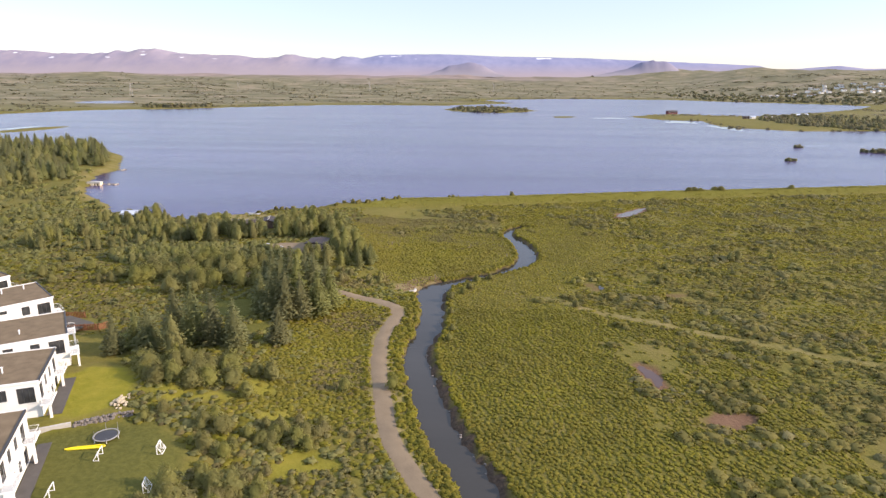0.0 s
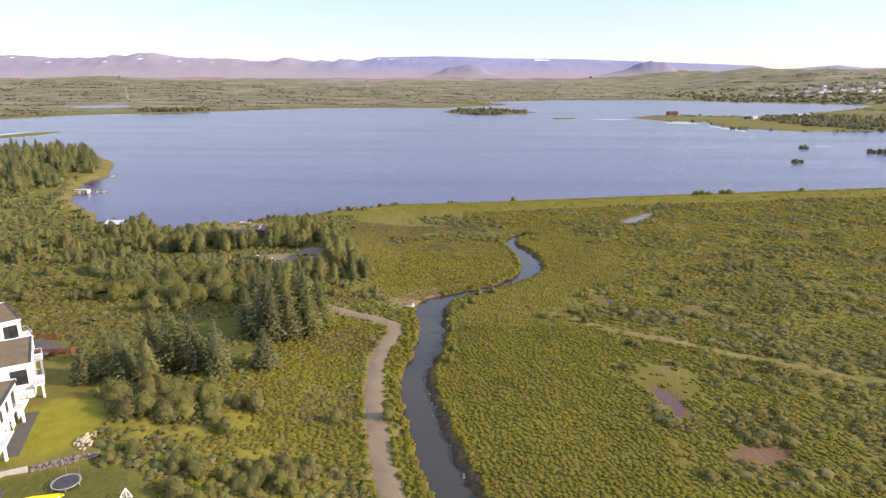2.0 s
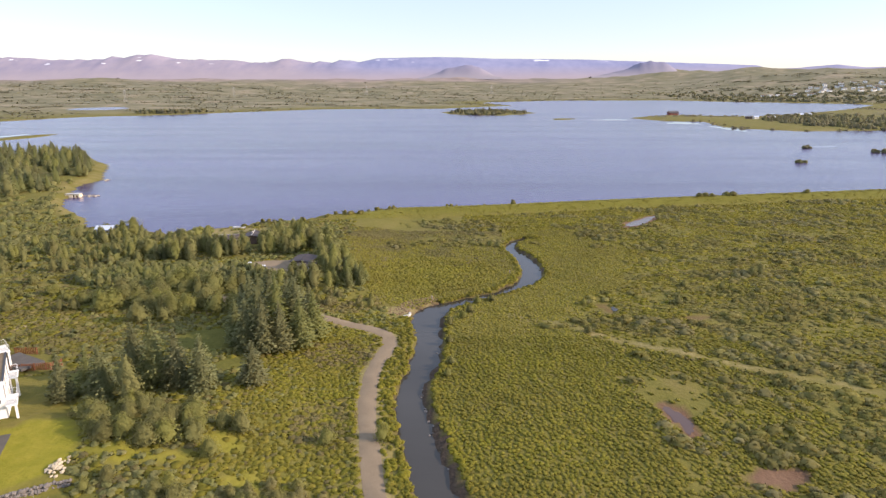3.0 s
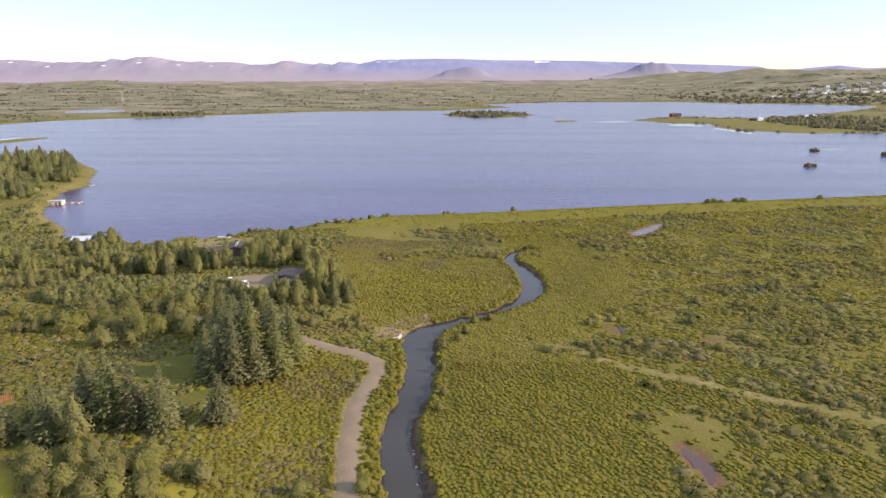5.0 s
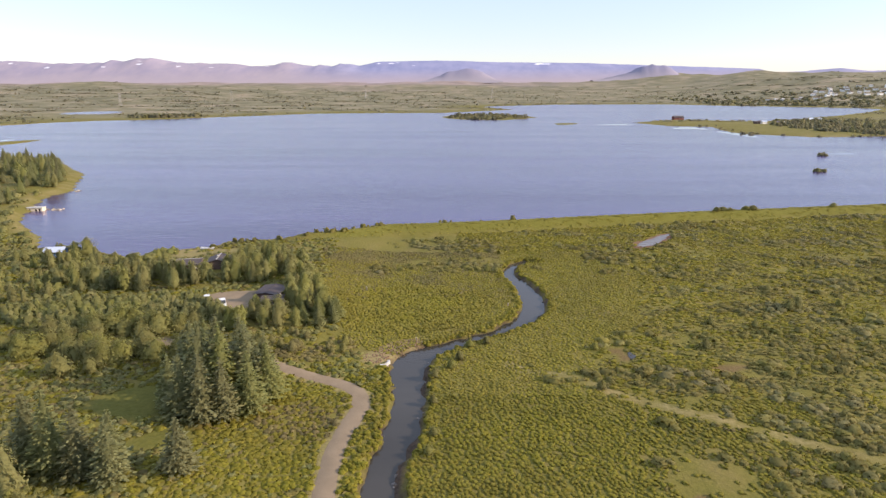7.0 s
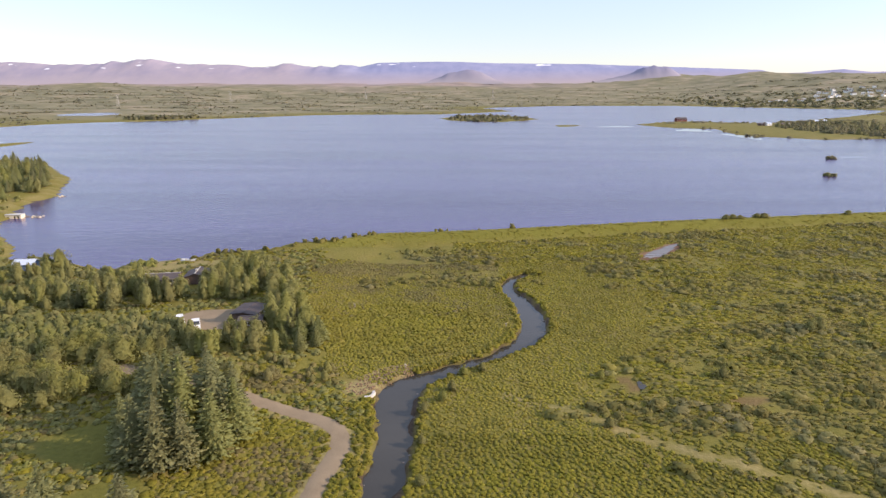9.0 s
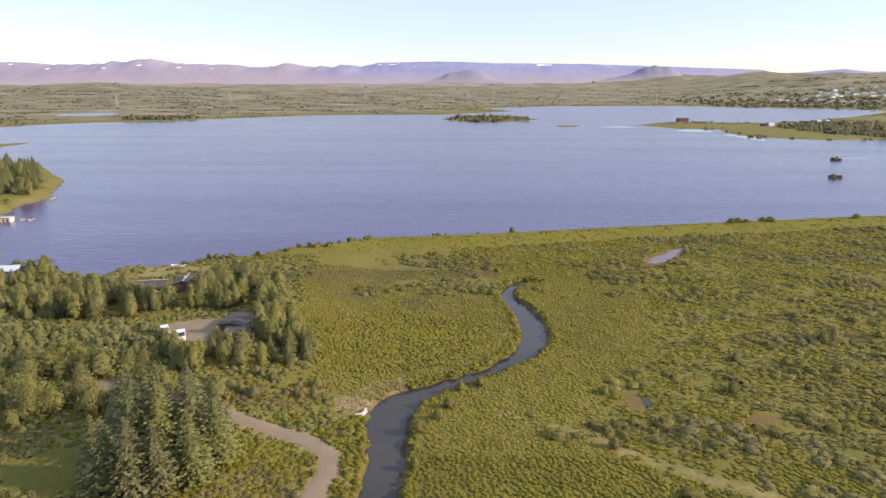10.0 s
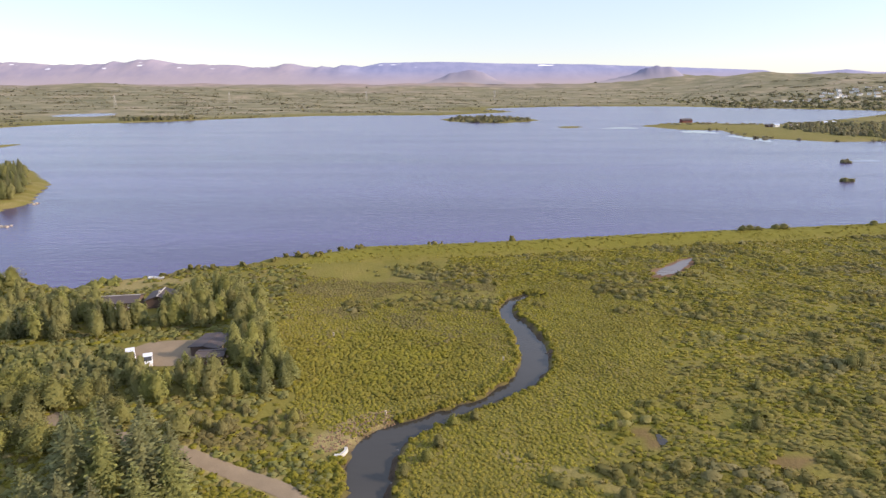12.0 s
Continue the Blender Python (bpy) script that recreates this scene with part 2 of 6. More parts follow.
# ---- mesh helpers ----
def mesh_from(name, verts, faces, mat, smooth_faces=False, tone=None, normals=None):
    """A mesh from arrays; faces all with the same number of corners."""
    me = bpy.data.meshes.new(name)
    verts, faces = np.asarray(verts, np.float32), np.asarray(faces, np.int32)
    n = faces.shape[1]
    me.vertices.add(len(verts))
    me.vertices.foreach_set("co", verts.ravel())
    me.loops.add(faces.size)
    me.loops.foreach_set("vertex_index", faces.ravel())
    me.polygons.add(len(faces))
    me.polygons.foreach_set("loop_start", np.arange(0, faces.size, n, dtype=np.int32))
    me.polygons.foreach_set("use_smooth", np.full(len(faces), smooth_faces))
    me.update(calc_edges=True)
    if tone is not None:
        a = me.attributes.new("tone", 'FLOAT', 'POINT')
        a.data.foreach_set("value", np.asarray(tone, np.float32))
    if mat:
        me.materials.append(mat)
    if normals is not None:
        # leaves take the light of the crown's surface that they belong to
        nn = normals / np.maximum(np.linalg.norm(normals, axis=1, keepdims=True), 1e-6)
        me.normals_split_custom_set_from_vertices(nn.astype(np.float32))
    return me


def thing(name, label, category, at=None, group="", kind=""):
    """An Empty at a thing's base, that carries its parts."""
    ob = tagged(new(name), label, category, group, kind)
    ob.empty_display_size = 0.3
    if at is not None:
        ob.matrix_basis = at
    return ob


def part(name, bm, mat, parent, label="", bevel=0.0):
    """Links a bmesh as one mesh object under a thing or a part."""
    me = bpy.data.meshes.new(name)
    if bevel:
        bmesh.ops.bevel(bm, geom=bm.edges[:], offset=bevel, segments=1, affect='EDGES', clamp_overlap=True)
    bm.to_mesh(me)
    bm.free()
    me.materials.append(mat)
    ob = new(name, me)
    ob.parent = parent
    if label:
        ob["label"] = label
    return ob


def part_mesh(name, me, parent, label=""):
    ob = new(name, me)
    ob.parent = parent
    if label:
        ob["label"] = label
    return ob


def box(bm, x0, x1, y0, y1, z0, z1, m=None):
    v = [bm.verts.new((x, y, z)) for z in (z0, z1) for y in (y0, y1) for x in (x0, x1)]
    for f in ((0, 2, 3, 1), (4, 5, 7, 6), (0, 1, 5, 4), (2, 6, 7, 3), (0, 4, 6, 2), (1, 3, 7, 5)):
        bm.faces.new([v[i] for i in f])
    if m is not None:
        bmesh.ops.transform(bm, matrix=m, verts=v)
    return bm


def boxed(*dims):
    return box(bmesh.new(), *dims)


def rod(bm, a, b, r, sides=6, r2=None):
    """A round bar from a to b."""
    a, b = Vector(a), Vector(b)
    q = (b - a).to_track_quat('Z', 'Y').to_matrix().to_4x4()
    bmesh.ops.create_cone(bm, cap_ends=True, segments=sides, radius1=r, radius2=r if r2 is None else r2, depth=(b - a).length,
                          matrix=Matrix.Translation((a + b) / 2) @ q)
    return bm


def leaves(centre, normal, size, rng, aspect=1.5):
    """Quads at centre, facing normal, turned at random: vertices and faces."""
    n = len(centre)
    normal = normal / np.maximum(np.linalg.norm(normal, axis=1, keepdims=True), 1e-6)
    t = np.cross(normal, rng.normal(size=(n, 3)))
    t /= np.maximum(np.linalg.norm(t, axis=1, keepdims=True), 1e-6)
    b = np.cross(normal, t)
    s = np.asarray(size, float).reshape(-1, 1) * 0.5
    t, b = t * s * aspect, b * s
    v = np.stack([centre - t, centre - b * 0.9 + normal * s * 0.15, centre + t, centre + b * 0.9 + normal * s * 0.15], 1).reshape(-1, 3)
    return v, np.arange(4 * n).reshape(-1, 4)


def dome_template(sides, flat=False):
    """A low dome: places on a unit dome and its triangles."""
    ring = [(0.72, 0.75, 0.0), (1.0, -0.08, 0.5)] if flat else [(0.55, 0.9, 0.0), (1.0, 0.45, 0.5), (0.92, -0.08, 0.0)]
    v = [(0, 0, 1.0)] + [(r * math.cos(6.2832 * (k + o) / sides), r * math.sin(6.2832 * (k + o) / sides), h) for r, h, o in ring for k in range(sides)]
    f = []
    for k in range(sides):
        n = (k + 1) % sides
        f.append((0, 1 + k, 1 + n))
        for q in range(len(ring) - 1):
            a, b = 1 + q * sides, 1 + (q + 1) * sides
            f += [(a + k, b + k, b + n), (a + k, b + n, a + n)]
    return np.array(v), np.array(f)


def scrub(name, x, y, z, width, height, count, mat, label, category, leaf=0.45, seed=3, sides=5, core=0.86, along=None):
    """Many bushes as one mesh: each a lumpy dome under sprays of leaves, with an uneven outline."""
    rng = np.random.default_rng(seed)
    n = len(x)
    tv, tf = dome_template(sides, sides == 4)
    k = len(tv)
    d = tv[None] * (core * (1 + rng.uniform(-0.26, 0.26, (n, k, 1))))
    turn = rng.uniform(0, 6.28, n) if along is None else along + rng.normal(0, 0.3, n)
    ca, sa = np.cos(turn)[:, None], np.sin(turn)[:, None]
    long = (rng.uniform(0.8, 1.25, n) if along is None else rng.uniform(1.1, 1.9, n) ** 0.5)[:, None]
    dx, dy = d[:, :, 0] * long, d[:, :, 1] / long
    dv = np.stack([x[:, None] + (dx * ca - dy * sa) * width[:, None] * 0.5, y[:, None] + (dx * sa + dy * ca) * width[:, None] * 0.5,
                   z[:, None] + d[:, :, 2] * height[:, None]], 2).reshape(-1, 3)
    df = (tf[None] + (np.arange(n) * k)[:, None, None]).reshape(-1, 3)
    u = rng.normal(size=(n, count, 3))
    u[:, :, 2] = np.abs(u[:, :, 2]) * 0.9 + 0.05
    u /= np.linalg.norm(u, axis=2, keepdims=True)
    p = u * (0.72 + 0.42 * rng.random((n, count, 1)))
    c = np.empty((n, count, 3))
    c[:, :, 0] = x[:, None] + (p[:, :, 0] * long * ca - p[:, :, 1] / long * sa) * width[:, None] * 0.5
    c[:, :, 1] = y[:, None] + (p[:, :, 0] * long * sa + p[:, :, 1] / long * ca) * width[:, None] * 0.5
    c[:, :, 2] = z[:, None] + p[:, :, 2] * height[:, None]
    nrm = u + rng.normal(size=u.shape) * 0.4
    dn = np.stack([(d[:, :, 0] * ca - d[:, :, 1] * sa), (d[:, :, 0] * sa + d[:, :, 1] * ca), d[:, :, 2] + 0.8], 2).reshape(-1, 3)
    ln = np.stack([(u[:, :, 0] * ca - u[:, :, 1] * sa), (u[:, :, 0] * sa + u[:, :, 1] * ca), u[:, :, 2] + 0.8], 2).reshape(-1, 3)
    ln = np.repeat(ln + rng.normal(size=ln.shape) * 0.2, 4, axis=0)
    size = (leaf * width[:, None] * (0.6 + 0.7 * rng.random((n, count)))).ravel()
    lv, lf = leaves(c.reshape(-1, 3), nrm.reshape(-1, 3), size, rng)
    lf = np.vstack([lf[:, :3], lf[:, (0, 2, 3)]]) + len(dv)
    own = np.clip(0.5 + 0.3 * waves(x, y, 34, 5) + 0.2 * waves(x, y, 9, 6) + rng.uniform(-0.25, 0.25, n), 0.01, 1)
    tone = np.concatenate([np.repeat(own, k), np.repeat(own, count * 4)])
    me = mesh_from(name, np.vstack([dv, lv]), np.vstack([df, lf]), mat, True, tone, np.vstack([dn, ln]))
    return tagged(new(name, me), label, category, kind="stuff")


def grid_places(step, x0, x1, y0, y1, keep, seed, turn=0.35):
    """Places on a loose, turned grid, each kept with the chance that keep gives it."""
    rng = np.random.default_rng(seed)
    e = math.hypot(x1 - x0, y1 - y0) / 2
    u, v = np.meshgrid(np.arange(-e, e, step), np.arange(-e, e, step * 0.8))
    u = u.ravel() + rng.uniform(-0.42, 0.42, u.size) * step
    v = v.ravel() + rng.uniform(-0.42, 0.42, v.size) * step * 0.8
    x = (x0 + x1) / 2 + u * math.cos(turn) - v * math.sin(turn)
    y = (y0 + y1) / 2 + u * math.sin(turn) + v * math.cos(turn)
    ok = (x > x0) & (x < x1) & (y > y0) & (y < y1) & in_view(x, y)
    x, y = x[ok], y[ok]
    z, k = land(x, y)
    ok = rng.random(len(x)) < keep(x, y, z, k)
    return x[ok], y[ok], z[ok]


def in_view(x, y):
    """The part of the country that the flight looks over."""
    return (x < 0.70 * y + 8) & (x > -0.80 * y - 4)


def scatter(n, x0, x1, y0, y1, keep, seed):
    """Places in a rectangle, each kept with the chance that keep(x, y, z, masks) gives it."""
    rng = np.random.default_rng(seed)
    x, y = rng.uniform(x0, x1, n), rng.uniform(y0, y1, n)
    z, k = land(x, y)
    ok = (rng.random(n) < keep(x, y, z, k)) & in_view(x, y)
    return x[ok], y[ok], z[ok]


# ---- materials ----
def ground_material():
    m, nt, b = material("ground_cover", 0.9, 0, 0.15)
    att = nt.nodes.new("ShaderNodeAttribute")
    att.attribute_name = "zone"
    sep = nt.nodes.new("ShaderNodeSeparateColor")
    nt.links.new(att.outputs["Color"], sep.inputs[0])
    att2 = nt.nodes.new("ShaderNodeAttribute")
    att2.attribute_name = "wood"
    fine, mid, big = noise_node(nt, 1.4, 5), noise_node(nt, 0.16, 4, stretch=(1, 0.6, 1)), noise_node(nt, 0.012, 5)
    grass = ramp(nt, fine, (0.25, (0.1, 0.093, 0.017)), (0.55, (0.138, 0.124, 0.024)), (0.8, (0.18, 0.152, 0.04)))
    heath = ramp(nt, mid, (0.3, (0.105, 0.1, 0.02)), (0.5, (0.145, 0.125, 0.028)), (0.72, (0.19, 0.142, 0.055)))
    c = mix(nt, 0.5, grass, heath)
    att3 = nt.nodes.new("ShaderNodeAttribute")
    att3.attribute_name = "lush"
    turf = ramp(nt, fine, (0.3, (0.078, 0.078, 0.016)), (0.7, (0.112, 0.108, 0.024)))
    lush = ramp(nt, noise_node(nt, 0.5, 4), (0.35, (0.175, 0.165, 0.014)), (0.7, (0.235, 0.205, 0.024)))
    lawn = mix(nt, att3.outputs["Fac"], turf, lush)
    c = mix(nt, sep.outputs[0], c, lawn)
    dry = ramp(nt, fine, (0.3, (0.22, 0.17, 0.08)), (0.7, (0.34, 0.27, 0.14)))
    c = mix(nt, sep.outputs[1], c, dry)
    mud = ramp(nt, mid, (0.3, (0.11, 0.06, 0.035)), (0.7, (0.17, 0.10, 0.06)))
    c = mix(nt, sep.outputs[2], c, mud)
    # far ground: paler, bluer tones with the distance haze painted in
    woods = ramp(nt, big, (0.34, (0.125, 0.118, 0.064)), (0.5, (0.172, 0.155, 0.09)), (0.68, (0.25, 0.206, 0.138)))
    woods = mix(nt, 1.0, woods, ramp(nt, noise_node(nt, 0.05, 5, 0.65, (0.5, 1, 1)), (0.35, (0.72, 0.76, 0.74)), (0.65, (1.2, 1.16, 1.14))), 'MULTIPLY')
    att4 = nt.nodes.new("ShaderNodeAttribute")
    att4.attribute_name = "peat"
    c = mix(nt, att4.outputs["Fac"], c, ramp(nt, fine, (0.3, (0.035, 0.026, 0.02)), (0.7, (0.085, 0.06, 0.042))))
    att5 = nt.nodes.new("ShaderNodeAttribute")
    att5.attribute_name = "barren"
    woods = mix(nt, att5.outputs["Fac"], woods, ramp(nt, big, (0.35, (0.19, 0.15, 0.13)), (0.65, (0.29, 0.225, 0.195))))
    c = mix(nt, att2.outputs["Fac"], c, woods)
    nt.links.new(c, b.inputs["Base Color"])
    bump(nt, b, fine, 0.6, 0.25)
    return m


def water_material(name, colour, scale, strength, rough):
    m, nt, b = material(name, rough, 0, 0.5)
    b.inputs["IOR"].default_value = 1.33
    n1 = noise_node(nt, scale, 4, 0.6, (0.45, 1, 1))
    n2 = noise_node(nt, scale * 0.035, 4, 0.55, (0.12, 1, 1))
    c = ramp(nt, n2, (0.3, tuple(v * 0.75 for v in colour)), (0.7, tuple(v * 1.25 for v in colour)))
    nt.links.new(c, b.inputs["Base Color"])
    # wind streaks: long bands of rougher water
    n3 = noise_node(nt, scale * 0.06, 5, 0.6, (0.08, 1, 1), 0.06)
    nt.links.new(ramp(nt, n3, (0.42, (rough * 0.95,) * 3), (0.62, (rough * 1.12,) * 3)), b.inputs["Roughness"])
    bump(nt, b, n1, strength, 0.3)
    return m


GROUND = ground_material()
CALM_WATER = water_material("calm_water", (0.05, 0.04, 0.07), 0.45, 0.05, 0.05)
LAKE_WATER = water_material("lake_water", (0.054, 0.039, 0.111), 0.45, 0.62, 0.18)
RIVER_WATER = water_material("river_water", (0.042, 0.039, 0.034), 0.9, 0.07, 0.08)
MUDDY_WATER = water_material("muddy_water", (0.088, 0.056, 0.046), 0.9, 0.05, 0.12)
GRAVEL = plain("gravel_track", (0.2, 0.153, 0.1), 0.95, vary=0.22, scale=1.2, relief=0.5)
MARSH_LEAF = foliage("marsh_leaf", (0.193, 0.178, 0.024), (0.23, 0.206, 0.029), (0.268, 0.23, 0.037))
WILLOW_LEAF = foliage("willow_leaf", (0.175, 0.161, 0.045), (0.213, 0.19, 0.056), (0.248, 0.213, 0.07))
GREY_LEAF = foliage("grey_willow_leaf", (0.2, 0.185, 0.07), (0.242, 0.22, 0.088), (0.28, 0.252, 0.108))
BIRCH_LEAF = foliage("birch_leaf", (0.2, 0.2, 0.07), (0.25, 0.242, 0.088), (0.29, 0.27, 0.104))
SPRUCE_LEAF = foliage("spruce_needles", (0.185, 0.195, 0.086), (0.232, 0.236, 0.103), (0.272, 0.268, 0.12))
FAR_LEAF = foliage("far_leaf", (0.205, 0.185, 0.112), (0.24, 0.213, 0.128), (0.275, 0.238, 0.145))
DISTANT_LEAF = foliage("distant_leaf", (0.158, 0.152, 0.084), (0.195, 0.183, 0.1), (0.23, 0.208, 0.114))
MEADOW_LEAF = foliage("meadow_leaf", (0.228, 0.205, 0.03), (0.268, 0.236, 0.037), (0.31, 0.262, 0.048))
TREE_LEAF = foliage("willow_tree_leaf", (0.178, 0.174, 0.056), (0.218, 0.208, 0.07), (0.255, 0.234, 0.086))
HEATH_LEAF = foliage("heath_leaf", (0.17, 0.145, 0.055), (0.22, 0.185, 0.07), (0.27, 0.22, 0.088))
POND_WATER = water_material("pond_water", (0.13, 0.11, 0.1), 0.9, 0.05, 0.28)
BARK = plain("bark", (0.16, 0.12, 0.09), 0.9, vary=0.4, scale=6, stretch=(1, 1, 0.3))
ROCK = plain("basalt_rock", (0.16, 0.14, 0.125), 0.85, vary=0.4, scale=2, relief=0.6)
SHINGLE = plain("tan_shingle", (0.21, 0.135, 0.08), 0.9, vary=0.35, scale=2)
PALE_STONE = plain("pale_stone", (0.45, 0.38, 0.27), 0.85, vary=0.3, scale=2, relief=0.5)
WHITE = plain("white_render", (0.78, 0.77, 0.74), 0.7, vary=0.05, scale=1.5, relief=0.1)
ROOF_FELT = plain("roof_gravel", (0.175, 0.132, 0.085), 0.98, spec=0.1, vary=0.3, scale=2.5, relief=0.4)
DARK_METAL = plain("dark_metal", (0.06, 0.06, 0.065), 0.5, 0.3, vary=0.2)
CONCRETE = plain("concrete", (0.42, 0.40, 0.37), 0.85, vary=0.15, scale=2)
PAVING = plain("dark_paving", (0.1, 0.092, 0.085), 0.95, spec=0.1, vary=0.2, scale=3)
BROWN_WOOD = plain("brown_wood", (0.22, 0.09, 0.045), 0.7, vary=0.3, scale=3, stretch=(1, 1, 0.2))
CREAM = plain("cream_render", (0.7, 0.6, 0.42), 0.8, vary=0.12, scale=2)
WHITE_PAINT = plain("white_paint", (0.8, 0.8, 0.8), 0.4, vary=0.04)
YELLOW = plain("yellow_vinyl", (0.75, 0.62, 0.01), 0.45, vary=0.08, spec=0.5)


def glass_material():
    m, nt, b = material("window_glass", 0.06, 0, 0.6)
    n = noise_node(nt, 0.7, 2)
    nt.links.new(ramp(nt, n, (0.3, (0.02, 0.022, 0.025)), (0.7, (0.06, 0.06, 0.06))), b.inputs["Base Color"])
    return m


GLASS = glass_material()

# ---- ground, lake, river, track ----
def axis(dense0, dense1, step, low, high, grow):
    a = list(np.arange(dense0, dense1 + 0.1, step))
    s = step
    while a[-1] < high:
        s *= grow
        a.append(min(a[-1] + s, high))
    s = step
    while a[0] > low:
        s *= grow
        a.insert(0, max(a[0] - s, low))
    return np.array(a)


def trail(x, y):
    """Distance from the dry trodden strip across the marsh."""
    return np.abs(y - np.interp(x, TRAIL_X, TRAIL_Y))


TRAIL_X, TRAIL_Y = [12, 18, 24, 33, 39, 50, 60, 72, 84, 110], [163, 160, 158, 150, 146.5, 140, 134.5, 129, 122.7, 112]
WEST_PATH = np.array([(-112, 128), (-102.5, 136), (-94.6, 144.1), (-89, 150.5), (-80, 153)], float)
SHORE_PATH = np.array([(-142, 190), (-134, 196.5), (-126, 205), (-117, 208.5), (-106, 209)], float)
GRAVEL_BANK = (-10.5, 168.8, 7.5, 3.6, 0.85)
gx, gy = axis(-80, 90, 1.45, -4200, 4200, 1.03), axis(62, 290, 1.45, -400, 4900, 1.04)
X, Y = np.meshgrid(gx, gy)
x, y = X.ravel(), Y.ravel()
z, K = land(x, y)
nx, ny = len(gx), len(gy)
i = (np.arange(ny - 1)[:, None] * nx + np.arange(nx - 1)[None, :]).ravel()
me = mesh_from("ground", np.stack([x, y, z], 1), np.stack([i, i + 1, i + nx + 1, i + nx], 1), GROUND, True)
dry = np.maximum(smooth(3.2, 1.8, K["track"]) * 0.6, smooth(4, 1, np.abs(K["d_shore"])) * (~K["wet"]) * (K["dam"] > 20) * 0.35)
dry = np.maximum(dry, smooth(1.3, 0.95, ellipse(x, y, GRAVEL_BANK)) * 0.6)
dry = np.maximum(dry, smooth(1.2, 0.8, ellipse(x, y, GRASSY[-1])) * 0.45)
dry = np.maximum(dry, smooth(1.7, 0.6, trail(x, y) + 0.5 * waves(x, y, 9, 19)) * (x > 12) * (x < 110) * (0.25 + 0.25 * smooth(-0.3, 0.6, waves(x, y, 14, 29))))
for line in (WEST_PATH, SHORE_PATH):
    wd, _ = line_distance(x, y, line)
    dry = np.maximum(dry, smooth(1.9, 0.7, wd + 0.3 * waves(x, y, 8, 23)) * 0.7)
zone = np.stack([np.maximum(np.maximum(lawn_mask(x, y), within(x, y, GRASSY[:5]) * 0.6), smooth(8, 4, K["dam"]) * (x > -45) * 0.85), dry, K["mud"], np.ones(len(x))], 1)
a = me.color_attributes.new("zone", 'FLOAT_COLOR', 'POINT')
a.data.foreach_set("color", zone.astype(np.float32).ravel())
# 0.1 between y 110 and 160: the clearing's tree shade darkens the lawn colour
a = me.attributes.new("lush", 'FLOAT', 'POINT')
a.data.foreach_set("value", np.where((K["dam"] < 30) | (y > 110), np.where(y < 160, 0.1, 0.35), 1 - smooth(87, 85.4, y - 0.558 * (x + 55)) * (x < -34) * (y < 96)).astype(np.float32))
a = me.attributes.new("wood", 'FLOAT', 'POINT')
a.data.foreach_set("value", (smooth(700, 1300, y) * smooth(8, 120, K["d_shore"])).astype(np.float32))
a = me.attributes.new("barren", 'FLOAT', 'POINT')
a.data.foreach_set("value", (smooth(2400, 3400, y + 250 * waves(x, y, 900, 37)) * smooth(900, -200, x)).astype(np.float32))
a = me.attributes.new("peat", 'FLOAT', 'POINT')
a.data.foreach_set("value", np.where(K["east"], smooth(0.55, 0.2, K["river"]), smooth(0.1, -0.3, K["river"])).astype(np.float32))
tagged(new("ground", me), "rough marsh, grass and heath ground", "ground", kind="structure")

poly = LAKE.copy()
centre = poly.mean(0)
bm = bmesh.new()
# the sheet reaches a little under the banks
grown = []
for k in range(len(poly)):
    e0, e1 = poly[k] - poly[k - 1], poly[(k + 1) % len(poly)] - poly[k]
    t = e0 / np.hypot(*e0) + e1 / np.hypot(*e1)
    n = np.array((-t[1], t[0])) / max(np.hypot(*t), 0.3)
    grown.append(poly[k] + n * 1.5)
v = [bm.verts.new((p[0], p[1], WATER)) for p in grown]
f = bm.faces.new(v)
bmesh.ops.triangulate(bm, faces=[f])
bmesh.ops.recalc_face_normals(bm, faces=bm.faces[:])
if sum(fc.normal.z for fc in bm.faces) < 0:
    bmesh.ops.reverse_faces(bm, faces=bm.faces[:])
me = bpy.data.meshes.new("lake")
bm.to_mesh(me)
bm.free()
me.materials.append(LAKE_WATER)
tagged(new("lake", me), "calm blue-violet lake with small ripples", "water", kind="structure")


def ribbon(line, half, z):
    """A strip along a line: vertices and faces."""
    t = np.gradient(line[:, :2], axis=0)
    t /= np.linalg.norm(t, axis=1, keepdims=True)
    n = np.stack([-t[:, 1], t[:, 0]], 1)
    v = []
    for s in (-1, -0.5, 0, 0.5, 1):
        p = line[:, :2] + n * (half * s)[:, None]
        v.append(np.column_stack([p, z(p[:, 0], p[:, 1], s)]))
    v = np.stack(v, 1).reshape(-1, 3)
    k = (np.arange(len(line) - 1)[:, None] * 5 + np.arange(4)[None, :]).ravel()
    return v, np.stack([k, k + 5, k + 6, k + 1], 1)


v, f = ribbon(RIVER_LINE, RIVER_LINE[:, 2] + 1.6, lambda x, y, s: np.full(len(x), STREAM))
tagged(new("river", mesh_from("river", v, f[:, ::-1], RIVER_WATER, True)), "dark still stream winding through the marsh", "water", kind="structure")
wob = 1.5 + 0.12 * waves(TRACK_LINE[:, 0], TRACK_LINE[:, 1], 9, 21)
v, f = ribbon(TRACK_LINE, wob, lambda x, y, s: land(x, y)[0] + (0.10 if abs(s) < 1 else 0.02))
tagged(new("path", mesh_from("path", v, f[:, ::-1], GRAVEL, True)), "pale brown gravel footpath beside the stream", "path", kind="structure")

